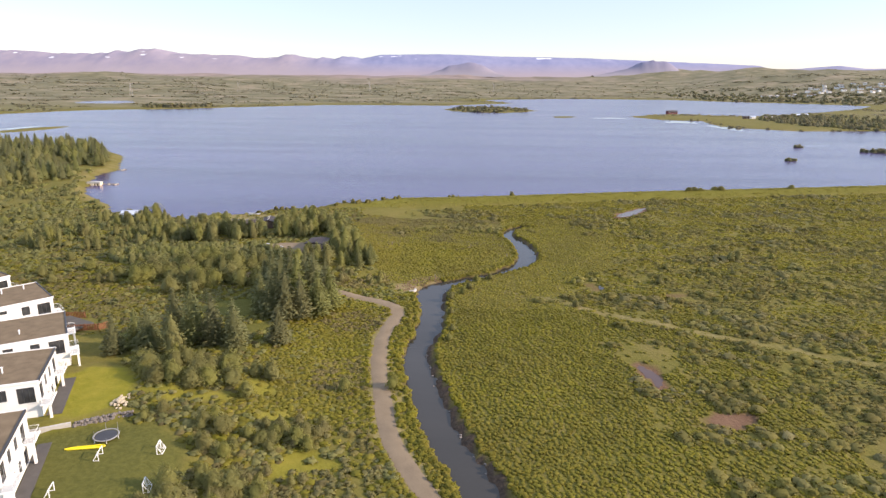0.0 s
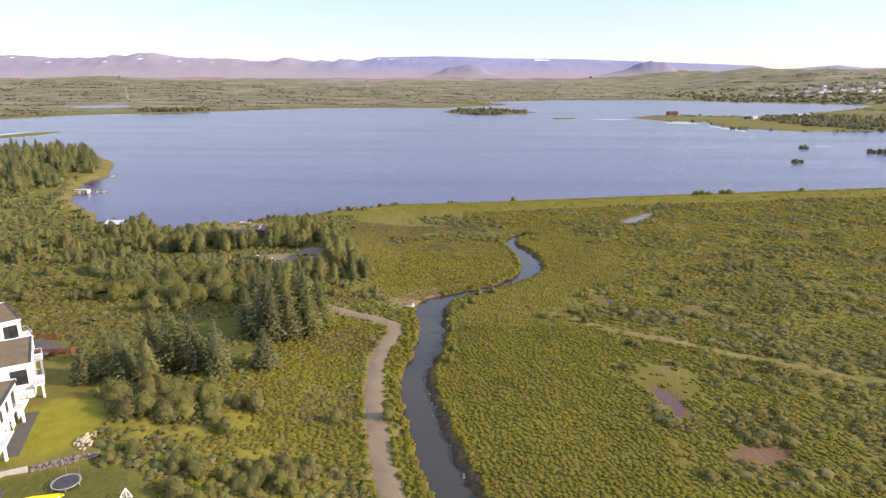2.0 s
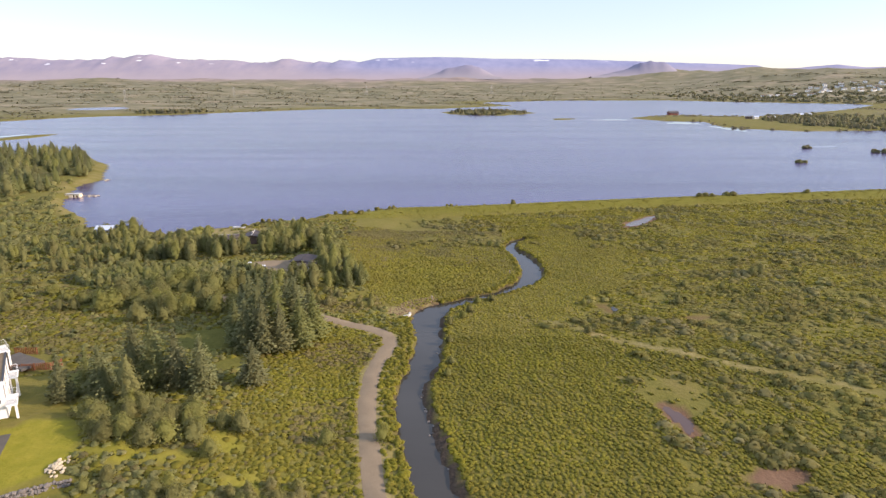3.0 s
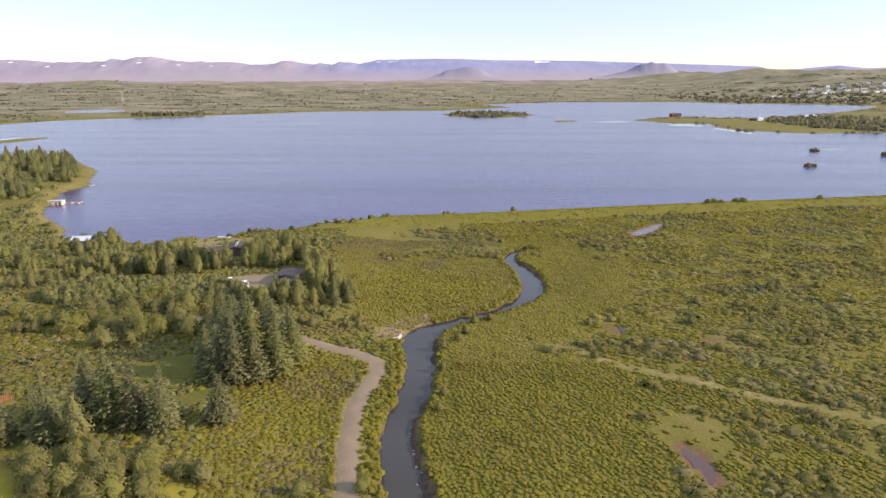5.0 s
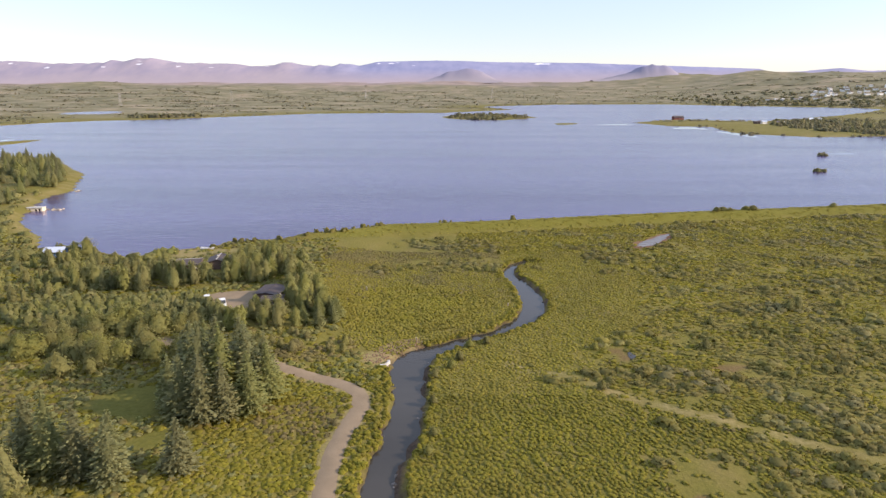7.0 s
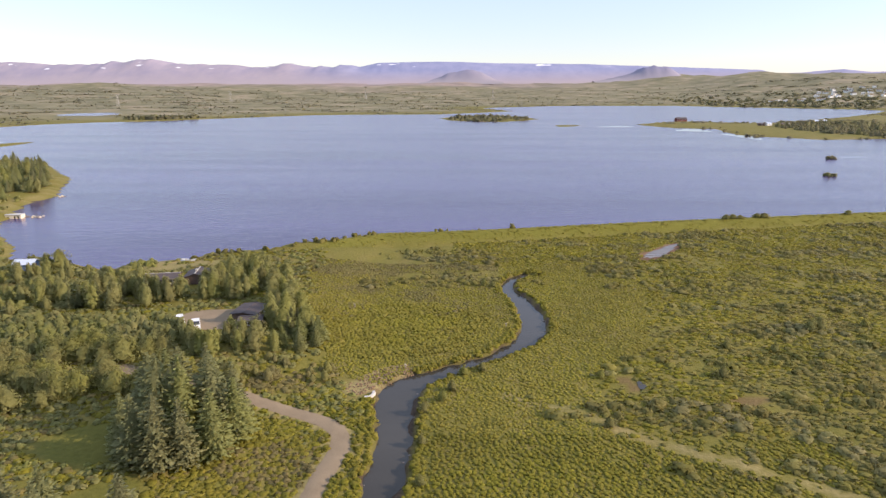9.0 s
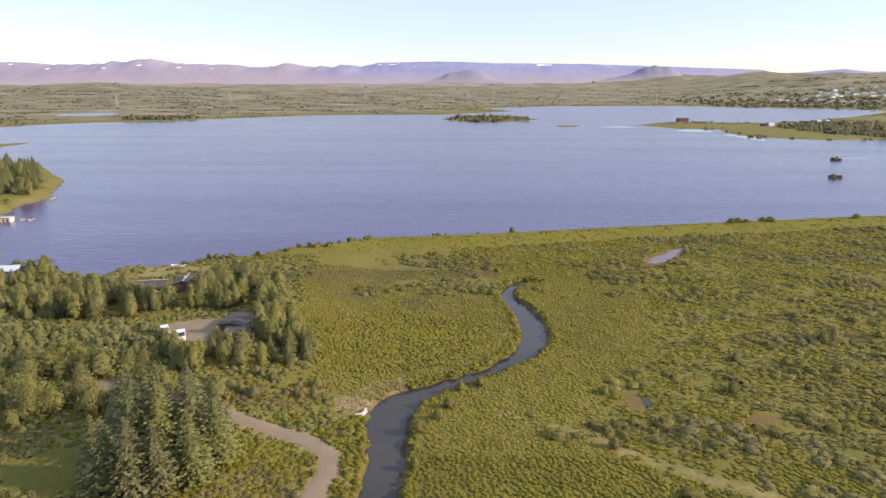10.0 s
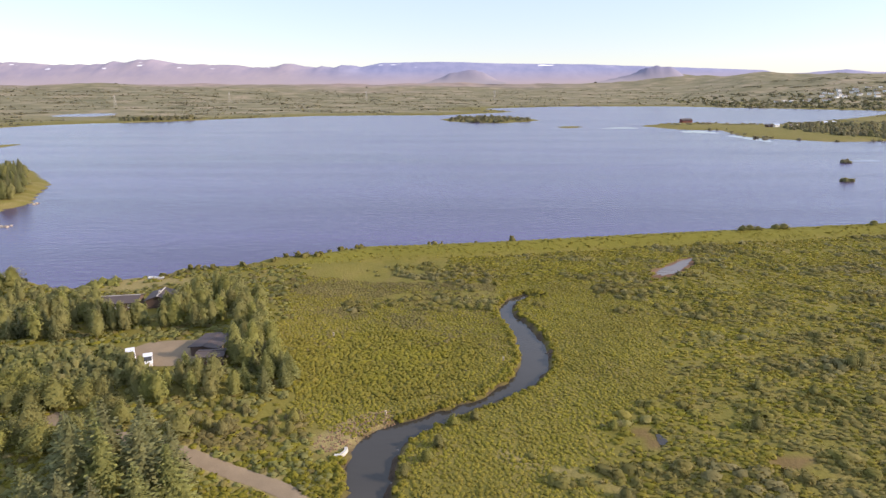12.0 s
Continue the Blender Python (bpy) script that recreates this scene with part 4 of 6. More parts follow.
def broad_meshes(seed, h=7.0, spread=0.5, mat=None, clumps=60, per=14, leaf=0.032, low=0.1, full=0.42):
    """A leafy crown: clumps of leaves over an uneven egg-shaped body, on a trunk with limbs; full is where it is widest."""
    rng = np.random.default_rng(seed)
    bm = bmesh.new()
    rod(bm, (0, 0, -0.3), (0, 0, h * 0.5), h * 0.018, 6, h * 0.01)
    wob = rng.uniform(0, 6.28, 6)

    def girth(t, a):
        g = np.where(t < full, 0.45 + 0.55 * np.sin(np.clip(t / full, 0, 1) * 1.57), np.cos(np.clip((t - full) / (1.02 - full), 0, 1) * 1.57) ** 0.75)
        return h * spread * g * (1 + 0.2 * np.sin(2 * a + wob[0] + 3 * t) + 0.14 * np.sin(3 * a + wob[1] - 7 * t) + 0.1 * np.sin(5 * a + wob[2] + 11 * t))

    t = low + (1.0 - low) * rng.random(clumps) ** 0.9
    a = np.arange(clumps) * 2.4 + rng.uniform(-0.6, 0.6, clumps)
    r = girth(t, a) * rng.uniform(0.55, 1.0, clumps)
    cc = np.stack([r * np.cos(a), r * np.sin(a), h * t * rng.uniform(0.94, 1.04, clumps)], 1)
    for k in range(0, clumps, max(1, clumps // 9)):
        rod(bm, (0, 0, cc[k, 2] * 0.5), tuple(cc[k]), h * 0.007, 4, 0.01)
    u = rng.normal(size=(clumps, per, 3))
    u /= np.linalg.norm(u, axis=2, keepdims=True)
    rad = (h * spread * rng.uniform(0.16, 0.34, clumps))[:, None, None]
    c = cc[:, None, :] + u * rad * rng.uniform(0.4, 1.15, (clumps, per, 1)) * (1, 1, 1.25)
    c[:, :, 2] = np.maximum(c[:, :, 2], 0.12)
    out = np.stack([np.cos(a), np.sin(a), 0.25 + 0.7 * np.maximum(t - full, 0) / (1 - full)], 1)[:, None, :]
    nrm = (out + 0.5 * u + (0, 0, 0.6)).reshape(-1, 3) + rng.normal(size=(clumps * per, 3)) * 0.22
    n = clumps * per
    v, f = leaves(c.reshape(-1, 3), nrm + rng.normal(size=(n, 3)) * 0.5, h * leaf * rng.uniform(0.65, 1.5, n), rng, 1.4)
    # the shaded inside of the crown
    rings, sides = 6, 8
    kv = []
    for k in range(rings + 1):
        for q in range(sides):
            tt, aa = low * 0.6 + (0.93 - low * 0.6) * k / rings, 6.283 * (q + 0.5 * (k % 2)) / sides
            g = float(girth(np.array(tt), np.array(aa))) * rng.uniform(0.5, 0.7) * (0.15 if k == rings else 1)
            kv.append((g * math.cos(aa), g * math.sin(aa), h * tt))
    kv = np.array(kv)
    kf = np.array([(k * sides + q, k * sides + (q + 1) % sides, (k + 1) * sides + (q + 1) % sides, (k + 1) * sides + q) for k in range(rings) for q in range(sides)])
    kn = kv * (1, 1, 0) / (h * spread) + (0, 0, 0.8)
    crown = mesh_from("crown", np.vstack([kv, v]), np.vstack([kf, f + len(kv)]), mat, True, None, np.vstack([kn, np.repeat(nrm, 4, axis=0)]))
    return trunk_mesh(bm), crown


FAR_SPRUCES = [spruce_meshes(110 + k, 10.0, 12, 10) for k in range(3)]
SPRUCES = [spruce_meshes(100 + k) for k in range(5)]
BIRCHES = [broad_meshes(120 + k, 7.0, 0.25 + 0.035 * (k % 3), BIRCH_LEAF, 68, 13, 0.032, 0.08, 0.36) for k in range(5)]
FAR_BIRCHES = [broad_meshes(130 + k, 7.0, 0.3, BIRCH_LEAF, 30, 9, 0.055, 0.1, 0.36) for k in range(3)]
WILLOWS = [broad_meshes(140 + k, 4.0, 0.6, TREE_LEAF, 72, 12, 0.048, 0.05, 0.3) for k in range(4)]
GREY_WILLOWS = [broad_meshes(150 + k, 4.0, 0.62, GREY_LEAF, 72, 12, 0.048, 0.05, 0.28) for k in range(3)]


def tree(name, meshes, x, y, height, base, label, group, width=1.0):
    s = height / base
    ob = thing(name, label, "tree", Matrix.LocRotScale((x, y, ground_z(x, y)), Euler((0, 0, RNG.uniform(0, 6.28))), (s * width, s * width, s)), group)
    part_mesh("trunk", meshes[0], ob)
    part_mesh("crown", meshes[1], ob)
    return ob


SPRUCE_AT = [(-50.5, 119, 12.3), (-46.4, 118.4, 10.7), (-41.8, 117.5, 8.8), (-55.1, 121.3, 10.6), (-56.6, 113.5, 9.4), (-63, 112.6, 8.4), (-60.5, 116, 8),
             (-43, 120.5, 9), (-40.5, 136, 10.5), (-37, 135.5, 11), (-34, 136.5, 10.5), (-43.5, 138.5, 9.5), (-31, 140, 10.5), (-29.5, 145, 10), (-33, 145, 12.5), (-36.5, 143, 13.5),
             (-40, 143, 13.5), (-43, 146.5, 12), (-39.5, 149, 12.5), (-35, 150, 11), (-31.5, 150, 10), (-43, 152, 10.5), (-37.5, 154.5, 10.5), (-46, 150, 9)]
for k, (tx, ty, th) in enumerate(SPRUCE_AT):
    tree("spruce_tree", SPRUCES[k % 5], tx, ty, th * 1.06, 10.0, "dark green spruce with upswept branches on the slope", "spruces on the slope", 1.0 + 0.07 * (k % 5))
tree("spruce_tree", SPRUCES[2], -34.5, 121.6, 8.6, 10.0, "broad light green conifer beside the small lawn", "spruces on the slope", 1.35)
tree("birch_tree", BIRCHES[1], -51.4, 112, 8.8, 7.0, "pale yellow-green birch among the spruces", "birches on the slope", 0.8)
tree("willow_tree", WILLOWS[0], -10.2, 108.5, 2.6, 4.0, "round bright green willow bush by the footpath", "willows by the footpath")
tree("willow_tree", WILLOWS[1], -18.5, 107, 2.6, 4.0, "round green willow bush by the footpath", "willows by the footpath")

# woods by the lake: zone (x, y, half sizes, turn), number, heights, kind, words
WOODS = [((-80, 207, 24, 12, 0.2), 100, (4.4, 6.6), "birch_tree", "tall leafy birch in the lakeside wood"),
         ((-52, 216, 12, 12, 0.3), 44, (4.5, 7.0), "birch_tree", "tall leafy birch behind the parking place"),
         ((-44, 175.5, 11, 4.5, 0.1), 30, (4.0, 5.8), "birch_tree", "leafy birch before the parking place"),
         ((-30, 184, 5, 9, 0.2), 11, (4.2, 6.0), "spruce_tree", "dark bushy spruce beside the parking place"),
         ((-68, 162, 22, 13, 0.1), 84, (2.6, 5.0), "willow_tree", "round willow among scrub and grass"),
         ((-44, 105, 15, 7, -0.2), 56, (1.8, 3.6), "willow_tree", "round willow on the slope by the houses"),
         ((-33, 88, 14, 7, 0.1), 46, (1.5, 3.2), "willow_tree", "round willow on the slope by the garden"),
         ((-36, 198, 6, 13, 0.3), 34, (5.0, 7.4), "birch_tree", "leafy birch shading the parking place"),
         ((-115, 205, 26, 24, 0.0), 70, (2.4, 5.0), "birch_tree", "small birch on the rough lakeside ground"),
         ((-49, 159, 14, 4.5, 0.3), 26, (2.6, 4.6), "willow_tree", "uneven willow beside the footpath"),
         ((-29, 167, 12, 6, 0.1), 20, (1.2, 2.3), "grey_willow", "low grey willow by the bend of the stream"),
         ((-20, 79, 13, 6, 0.2), 44, (1.1, 2.1), "grey_willow", "low grey-leaved willow above the footpath"),
         ((-22, 92, 6, 4, 0.2), 16, (1.0, 1.9), "grey_willow", "low grey-leaved willow above the footpath"),
         ((-100, 160, 20, 22, 0.0), 22, (1.4, 2.8), "willow_tree", "single willow on the open heath"),
         ((-34, 72, 14, 5, 0.1), 30, (2.0, 3.8), "willow_tree", "round willow beside the lower lawn")]
WOOD_EDGE = lambda y: np.interp(y, [172, 190, 201, 215, 236, 250], [-19, -27, -33, -41, -49, -56])
x, y, z = scatter(1500, -104, -48, 168, 192, lambda x, y, z, k: slope(x, y, z, k) * (ellipse(x, y, (-76, 180, 26, 9, 0.05)) < 1) * 0.55, 165)
s = RNG.uniform(1.3, 2.4, len(x))
scrub("young_birches", x, y, z, s, s * RNG.uniform(0.9, 1.6, len(x)), 26, BIRCH_LEAF, "young leafy birches in a dense plantation", "trees", 0.24, 166, sides=6)
for q, (zone, count, (h0, h1), nm, words) in enumerate(WOODS):
    e = math.hypot(zone[2], zone[3])
    x, y, z = scatter(count * 3, zone[0] - e, zone[0] + e, zone[1] - e, zone[1] + e,
                      lambda x, y, z, k: slope(x, y, z, k) * (ellipse(x, y, zone) < 1) * (x < WOOD_EDGE(y)) * (k["track"] > 3) * (1 - within(x, y, GRASSY)), 160 + q)
    for k in range(min(count, len(x))):
        sort = {"birch_tree": (BIRCHES, 7.0), "spruce_tree": (SPRUCES, 10.0), "willow_tree": (WILLOWS, 4.0), "grey_willow": (GREY_WILLOWS, 4.0)}[nm]
        meshes = sort[0][k % len(sort[0])]
        if nm == "birch_tree" and h0 == 4.4 and k % 5 == 0:
            tree("spruce_tree", SPRUCES[k % 5], x[k], y[k], RNG.uniform(4.6, 6.8), 10.0, "dark spruce among the lakeside birches", "trees in the wood")
            continue
        tree(nm, meshes, x[k], y[k], RNG.uniform(h0, h1), sort[1], words, "trees in the wood", RNG.uniform(0.85, 1.3) * (1.2 if nm == "spruce_tree" else 1))

# ---- the white houses ----
def wall_cells(bm, length, z0, z1, thick, holes, place):
    """A wall of a length along its own axis, with rectangular openings right through it."""
    us = sorted({0, length, *[h[0] for h in holes], *[h[1] for h in holes]})
    ws = sorted({z0, z1, *[h[2] for h in holes], *[h[3] for h in holes]})
    for a, b in zip(us[:-1], us[1:]):
        for c, d in zip(ws[:-1], ws[1:]):
            if not any(h[0] <= a and b <= h[1] and h[2] <= c and d <= h[3] for h in holes):
                box(bm, a, b, 0, thick, c, d, place)
    bmesh.ops.remove_doubles(bm, verts=bm.verts[:], dist=0.001)
    return bm


def frame_bars(u0, u1, z0, z1, place, mullions=1):
    """The bars of a window frame."""
    bm = bmesh.new()
    w, d = 0.07, 0.10
    for a, b, c, e in ((u0, u1, z0, z0 + w), (u0, u1, z1 - w, z1), (u0, u0 + w, z0 + w, z1 - w), (u1 - w, u1, z0 + w, z1 - w)):
        box(bm, a, b, 0.08, 0.08 + d, c, e, place)
    for k in range(mullions):
        m = u0 + (u1 - u0) * (k + 1) / (mullions + 1)
        box(bm, m - 0.03, m + 0.03, 0.08, 0.08 + d, z0 + w, z1 - w, place)
    return bm


def window(parent, name, hole, place, mullions=1):
    u0, u1, z0, z1 = hole
    fr = part(name, frame_bars(u0, u1, z0, z1, place, mullions), DARK_METAL, parent, "dark framed window")
    part("pane", box(bmesh.new(), u0 + 0.05, u1 - 0.05, 0.12, 0.14, z0 + 0.05, z1 - 0.05, place), GLASS, fr)
    part("sill", box(bmesh.new(), u0 - 0.05, u1 + 0.05, -0.06, 0.08, z0 - 0.06, z0 - 0.004, place), WHITE, fr)


def balcony(parent, x0, x1, y0, y1, z):
    """A slab on a post, with a glass and metal railing along its open edges."""
    slab = part("balcony", boxed(x0, x1, y0, y1, z - 0.15, z), WHITE, parent, "white balcony slab", 0.02)
    rail = bmesh.new()
    corners = [(0.03, y0 + 0.06), (x1 - 0.06, y0 + 0.06), (x1 - 0.06, y1 - 0.06), (0.03, y1 - 0.06)]
    for (ax, ay), (bx, by) in zip(corners[:-1], corners[1:]):
        rod(rail, (ax, ay, z + 1.0), (bx, by, z + 1.0), 0.025)
        n = max(1, int(math.hypot(bx - ax, by - ay) / 1.1))
        for k in range(n + 1):
            px, py = ax + (bx - ax) * k / n, ay + (by - ay) * k / n
            rod(rail, (px, py, z - 0.05), (px, py, z + 1.02), 0.014, 4)
    part("railing", rail, WHITE_PAINT, slab)
    glass = bmesh.new()
    for (ax, ay), (bx, by) in zip(corners[:-1], corners[1:]):
        box(glass, min(ax, bx) - 0.006, max(ax, bx) + 0.006, min(ay, by) - 0.006, max(ay, by) + 0.006, z + 0.12, z + 0.95)
    part("glass_panel", glass, BALCONY_GLASS, slab)
    part("post", boxed(x1 - 0.45, x1 - 0.12, y0 + 0.12, y0 + 0.45, -0.6, z - 0.15), WHITE, parent, "white square post")
    return slab


def balcony_glass():
    m, nt, b = material("balcony_glass", 0.1, 0, 0.5)
    b.inputs["Base Color"].default_value = (0.16, 0.17, 0.165, 1)
    b.inputs["Alpha"].default_value = 0.14
    return m


BALCONY_GLASS = balcony_glass()


def house(at, length, depth, height, label, vents):
    ob = thing("house", label, "house", at, "white houses in a row")
    t = 0.3
    east = Matrix(((0, -1, 0, 0), (1, 0, 0, 0), (0, 0, 1, 0), (0, 0, 0, 1)))       # along +y, depth towards -x
    south = Matrix(((1, 0, 0, -depth), (0, 1, 0, 0), (0, 0, 1, 0), (0, 0, 0, 1)))  # along +x, depth towards +y
    up0, up1, lo0, lo1 = height - 2.55, height - 0.75, 0.5, 2.35
    L = length
    e_up = [(0.5, 2.3, up0 - 0.7, up1), (3.7, 5.0, up0, up1), (6.6, 7.9, up0, up1), (9.6, 11.4, up0 - 0.7, up1)]
    e_lo = [(3.9, 5.3, lo0, lo1), (6.8, 8.0, lo0, lo1), (9.4, 11.2, 0.1, lo1)]
    s_up = [(depth - 2.9, depth - 0.6, up0 - 0.7, up1), (depth - 5.6, depth - 4.2, up0, up1), (depth - 9.5, depth - 8.0, up1 - 0.7, up1)]
    s_lo = [(depth - 4.6, depth - 3.2, lo0, lo1)]
    part("wall", wall_cells(bmesh.new(), L, -0.8, height, t, e_up + e_lo, east), WHITE, ob)
    part("wall", wall_cells(bmesh.new(), depth - t - 0.004, -0.8, height, t, s_up + s_lo, south), WHITE, ob)
    part("wall", boxed(-depth, -t - 0.004, L - t, L, -0.8, height), WHITE, ob)
    part("wall", boxed(-depth, -depth + t, t + 0.004, L - t - 0.004, -0.8, height), WHITE, ob)
    for h in e_up + e_lo:
        window(ob, "window", h, east, 1 if h[1] - h[0] < 1.6 else 2)
    for h in s_up + s_lo:
        window(ob, "window", h, south, 1 if h[1] - h[0] < 1.6 else 2)
    # roof: gravel field inside a low parapet, with a metal edge
    roof = part("roof", boxed(-depth - 0.05, 0.05, -0.05, L + 0.05, height, height + 0.12), ROOF_FELT, ob, "brown-grey gravel roof")
    for x0, x1, y0, y1 in ((-depth - 0.15, 0.15, -0.15, 0.08), (-depth - 0.15, 0.15, L - 0.08, L + 0.15), (-0.08, 0.15, 0.084, L - 0.084), (-depth - 0.15, -depth + 0.08, 0.084, L - 0.084)):
        part("parapet", boxed(x0, x1, y0, y1, height - 0.1, height + 0.22), DARK_METAL if x1 < 0.2 and x0 > -1 else WHITE, roof)
    for vx, vy, vh in vents:
        bm = rod(bmesh.new(), (vx, vy, height + 0.1), (vx, vy, height + vh), 0.11, 8)
        rod(bm, (vx, vy, height + vh), (vx, vy, height + vh + 0.12), 0.17, 8)
        part("vent_pipe", bm, WHITE_PAINT, roof, "pale vent pipe")
    balcony(ob, -0.0, 1.5, -1.1, 3.2, up0 - 0.85)
    balcony(ob, 0.0, 1.3, L - 3.2, L + 0.2, up0 - 0.85)
    return ob


HOUSES = [((-51.2, 67.6), 22.5, 13.0, 3.7, "white two-storey house with balconies above the goals", [(-4, 8, 0.9), (-6, 5, 0.7)]),
          ((-60.0, 87.8), 23, 12.7, 4.0, "white two-storey house with balconies beside the upper lawn", [(-5.5, 4.6, 1.0), (-6.5, 4.2, 0.5), (-8, 9, 0.7)]),
          ((-66.5, 105.1), 34, 12.9, 4.1, "white two-storey house behind the upper lawn", [(-7, 4, 0.8)]),
          ((-81.1, 123.5), 47, 13.0, 4.2, "white two-storey house with a deck and brown fence", [(-3, 9.5, 1.1), (-7, 9.0, 1.0)]),
          ((-99.6, 136.6), 58, 12.0, 4.3, "white two-storey house at the end of the row", [])]
for (hx, hy), turn, L, z0, words, vents in HOUSES:
    house(pose(hx, hy, z0, 0, 0, turn), L, 14.0, 10.3 - z0, words, vents)

# ---- the gardens ----
def slab_strip(name, a, b, width, z, mat, label, category, thick=0.12, kind="structure"):
    """A flat strip from a to b, its left edge on that line."""
    d = Vector((b[0] - a[0], b[1] - a[1], 0))
    n = Vector((d.y, -d.x, 0)).normalized() * width
    bm = bmesh.new()
    p = [Vector((a[0], a[1], 0)), Vector((b[0], b[1], 0)), Vector((b[0], b[1], 0)) + n, Vector((a[0], a[1], 0)) + n]
    lo = [bm.verts.new((q.x, q.y, z - thick)) for q in p]
    hi = [bm.verts.new((q.x, q.y, z)) for q in p]
    bm.faces.new(lo)
    bm.faces.new(hi[::-1])
    for k in range(4):
        bm.faces.new((lo[k], hi[k], hi[(k + 1) % 4], lo[(k + 1) % 4]))
    bmesh.ops.recalc_face_normals(bm, faces=bm.faces[:])
    me = bpy.data.meshes.new(name)
    bm.to_mesh(me)
    bm.free()
    me.materials.append(mat)
    return tagged(new(name, me), label, category, kind=kind)


slab_strip("pavement", (-51.0, 67.7), (-56.9, 81.6), 1.8, 3.86, PAVING, "dark grey paved strip along the house", "pavement", 0.6)
slab_strip("pavement", (-59.7, 87.9), (-64.7, 99.6), 2.1, 4.72, PAVING, "dark grey paved strip along the upper house", "pavement", 0.6)


def stone_mesh(seed, r=0.5):
    rng = random.Random(seed)
    bm = bmesh.new()
    bmesh.ops.create_icosphere(bm, subdivisions=1, radius=r)
    for v in bm.verts:
        v.co *= rng.uniform(0.7, 1.15)
        v.co.z *= 0.75
    return bm


STONES = []
for k in range(5):
    me = bpy.data.meshes.new("stone")
    bm = stone_mesh(k)
    bm.to_mesh(me)
    bm.free()
    me.materials.append(PALE_STONE)
    STONES.append(me)
DARK_STONES = []
for k in range(4):
    me = bpy.data.meshes.new("rock")
    bm = stone_mesh(20 + k)
    bm.to_mesh(me)
    bm.free()
    me.materials.append(ROCK)
    DARK_STONES.append(me)


def stones_on(parent, spots, meshes, name="stone"):
    for k, (px, py, pz, s) in enumerate(spots):
        ob = new(name, meshes[k % len(meshes)])
        ob.parent = parent
        ob.matrix_basis = Matrix.LocRotScale((px, py, pz), Euler((RNG.uniform(-0.3, 0.3), RNG.uniform(-0.3, 0.3), RNG.uniform(0, 6.28))), (s, s * RNG.uniform(0.75, 1.1), s))


retaining = thing("retaining_wall", "cream concrete garden wall going over into rough stones", "wall", pose(-59.4, 83.7, 3.7, 0, 0, 29), kind="structure")
part("wall_block", boxed(0, 5.2, -0.2, 0.2, -0.4, 1.05), CONCRETE, retaining, "cream concrete wall block", 0.03)
spots = []
for k in range(22):
    u = 5.6 + k * 0.36
    spots.append((u, RNG.uniform(-0.15, 0.15), 0.25 + 0.1 * RNG.random(), RNG.uniform(0.8, 1.1)))
    spots.append((u + 0.2, RNG.uniform(0.0, 0.3), 0.75 + 0.1 * RNG.random(), RNG.uniform(0.6, 0.9)))
stones_on(retaining, spots, DARK_STONES)
pile = thing("stone_pile", "heap of pale quarry stones on the lawn edge", "stones", pose(-50.8, 92.6, ground_z(-50.8, 92.6)))
spots = []
for k in range(46):
    u, v = RNG.normal(0, 1), RNG.normal(0, 1)
    spots.append((u * 0.7 - v * 0.2, v * 1.15, 0.1 + max(0, 0.5 - 0.3 * math.hypot(u, v)), RNG.uniform(0.35, 0.75)))
stones_on(pile, spots, STONES)


def goal(at):
    """A small five-a-side goal: front frame, sloping back bars and base bar."""
    ob = thing("football_goal", "small white football goal on the lawn", "goal", at, "goals on the lawn")
    w, h, d, r = 0.85, 1.25, 0.7, 0.055
    for s in (-1, 1):
        part("post", rod(bmesh.new(), (0, s * w, 0), (0, s * w, h), r), WHITE_PAINT, ob)
        part("back_stay", rod(bmesh.new(), (0, s * w, h), (-d, s * w, 0.04), r * 0.8), WHITE_PAINT, ob)
        part("base_bar", rod(bmesh.new(), (-d, s * w, 0.04), (0, s * w, 0.04), r * 0.8), WHITE_PAINT, ob)
    part("crossbar", rod(bmesh.new(), (0, -w, h), (0, w, h), r), WHITE_PAINT, ob)
    part("base_bar", rod(bmesh.new(), (-d, -w, 0.04), (-d, w, 0.04), r * 0.8), WHITE_PAINT, ob)
    net = bmesh.new()
    for k in range(1, 10):
        y = -w + 2 * w * k / 10
        rod(net, (0, y, h), (-d, y, 0.04), 0.008, 3)
    for k in range(1, 6):
        t = k / 6
        rod(net, (-d * t, -w, h - (h - 0.04) * t), (-d * t, w, h - (h - 0.04) * t), 0.008, 3)
    part("net", net, WHITE_PAINT, ob, "thin white net")
    return ob


for gx_, gy_, turn in ((-47.9, 71.1, 15), (-46.4, 79.2, 12), (-37.3, 73.3, 195), (-39.4, 81.4, 190)):
    goal(pose(gx_, gy_, ground_z(gx_, gy_), 0, 0, turn))


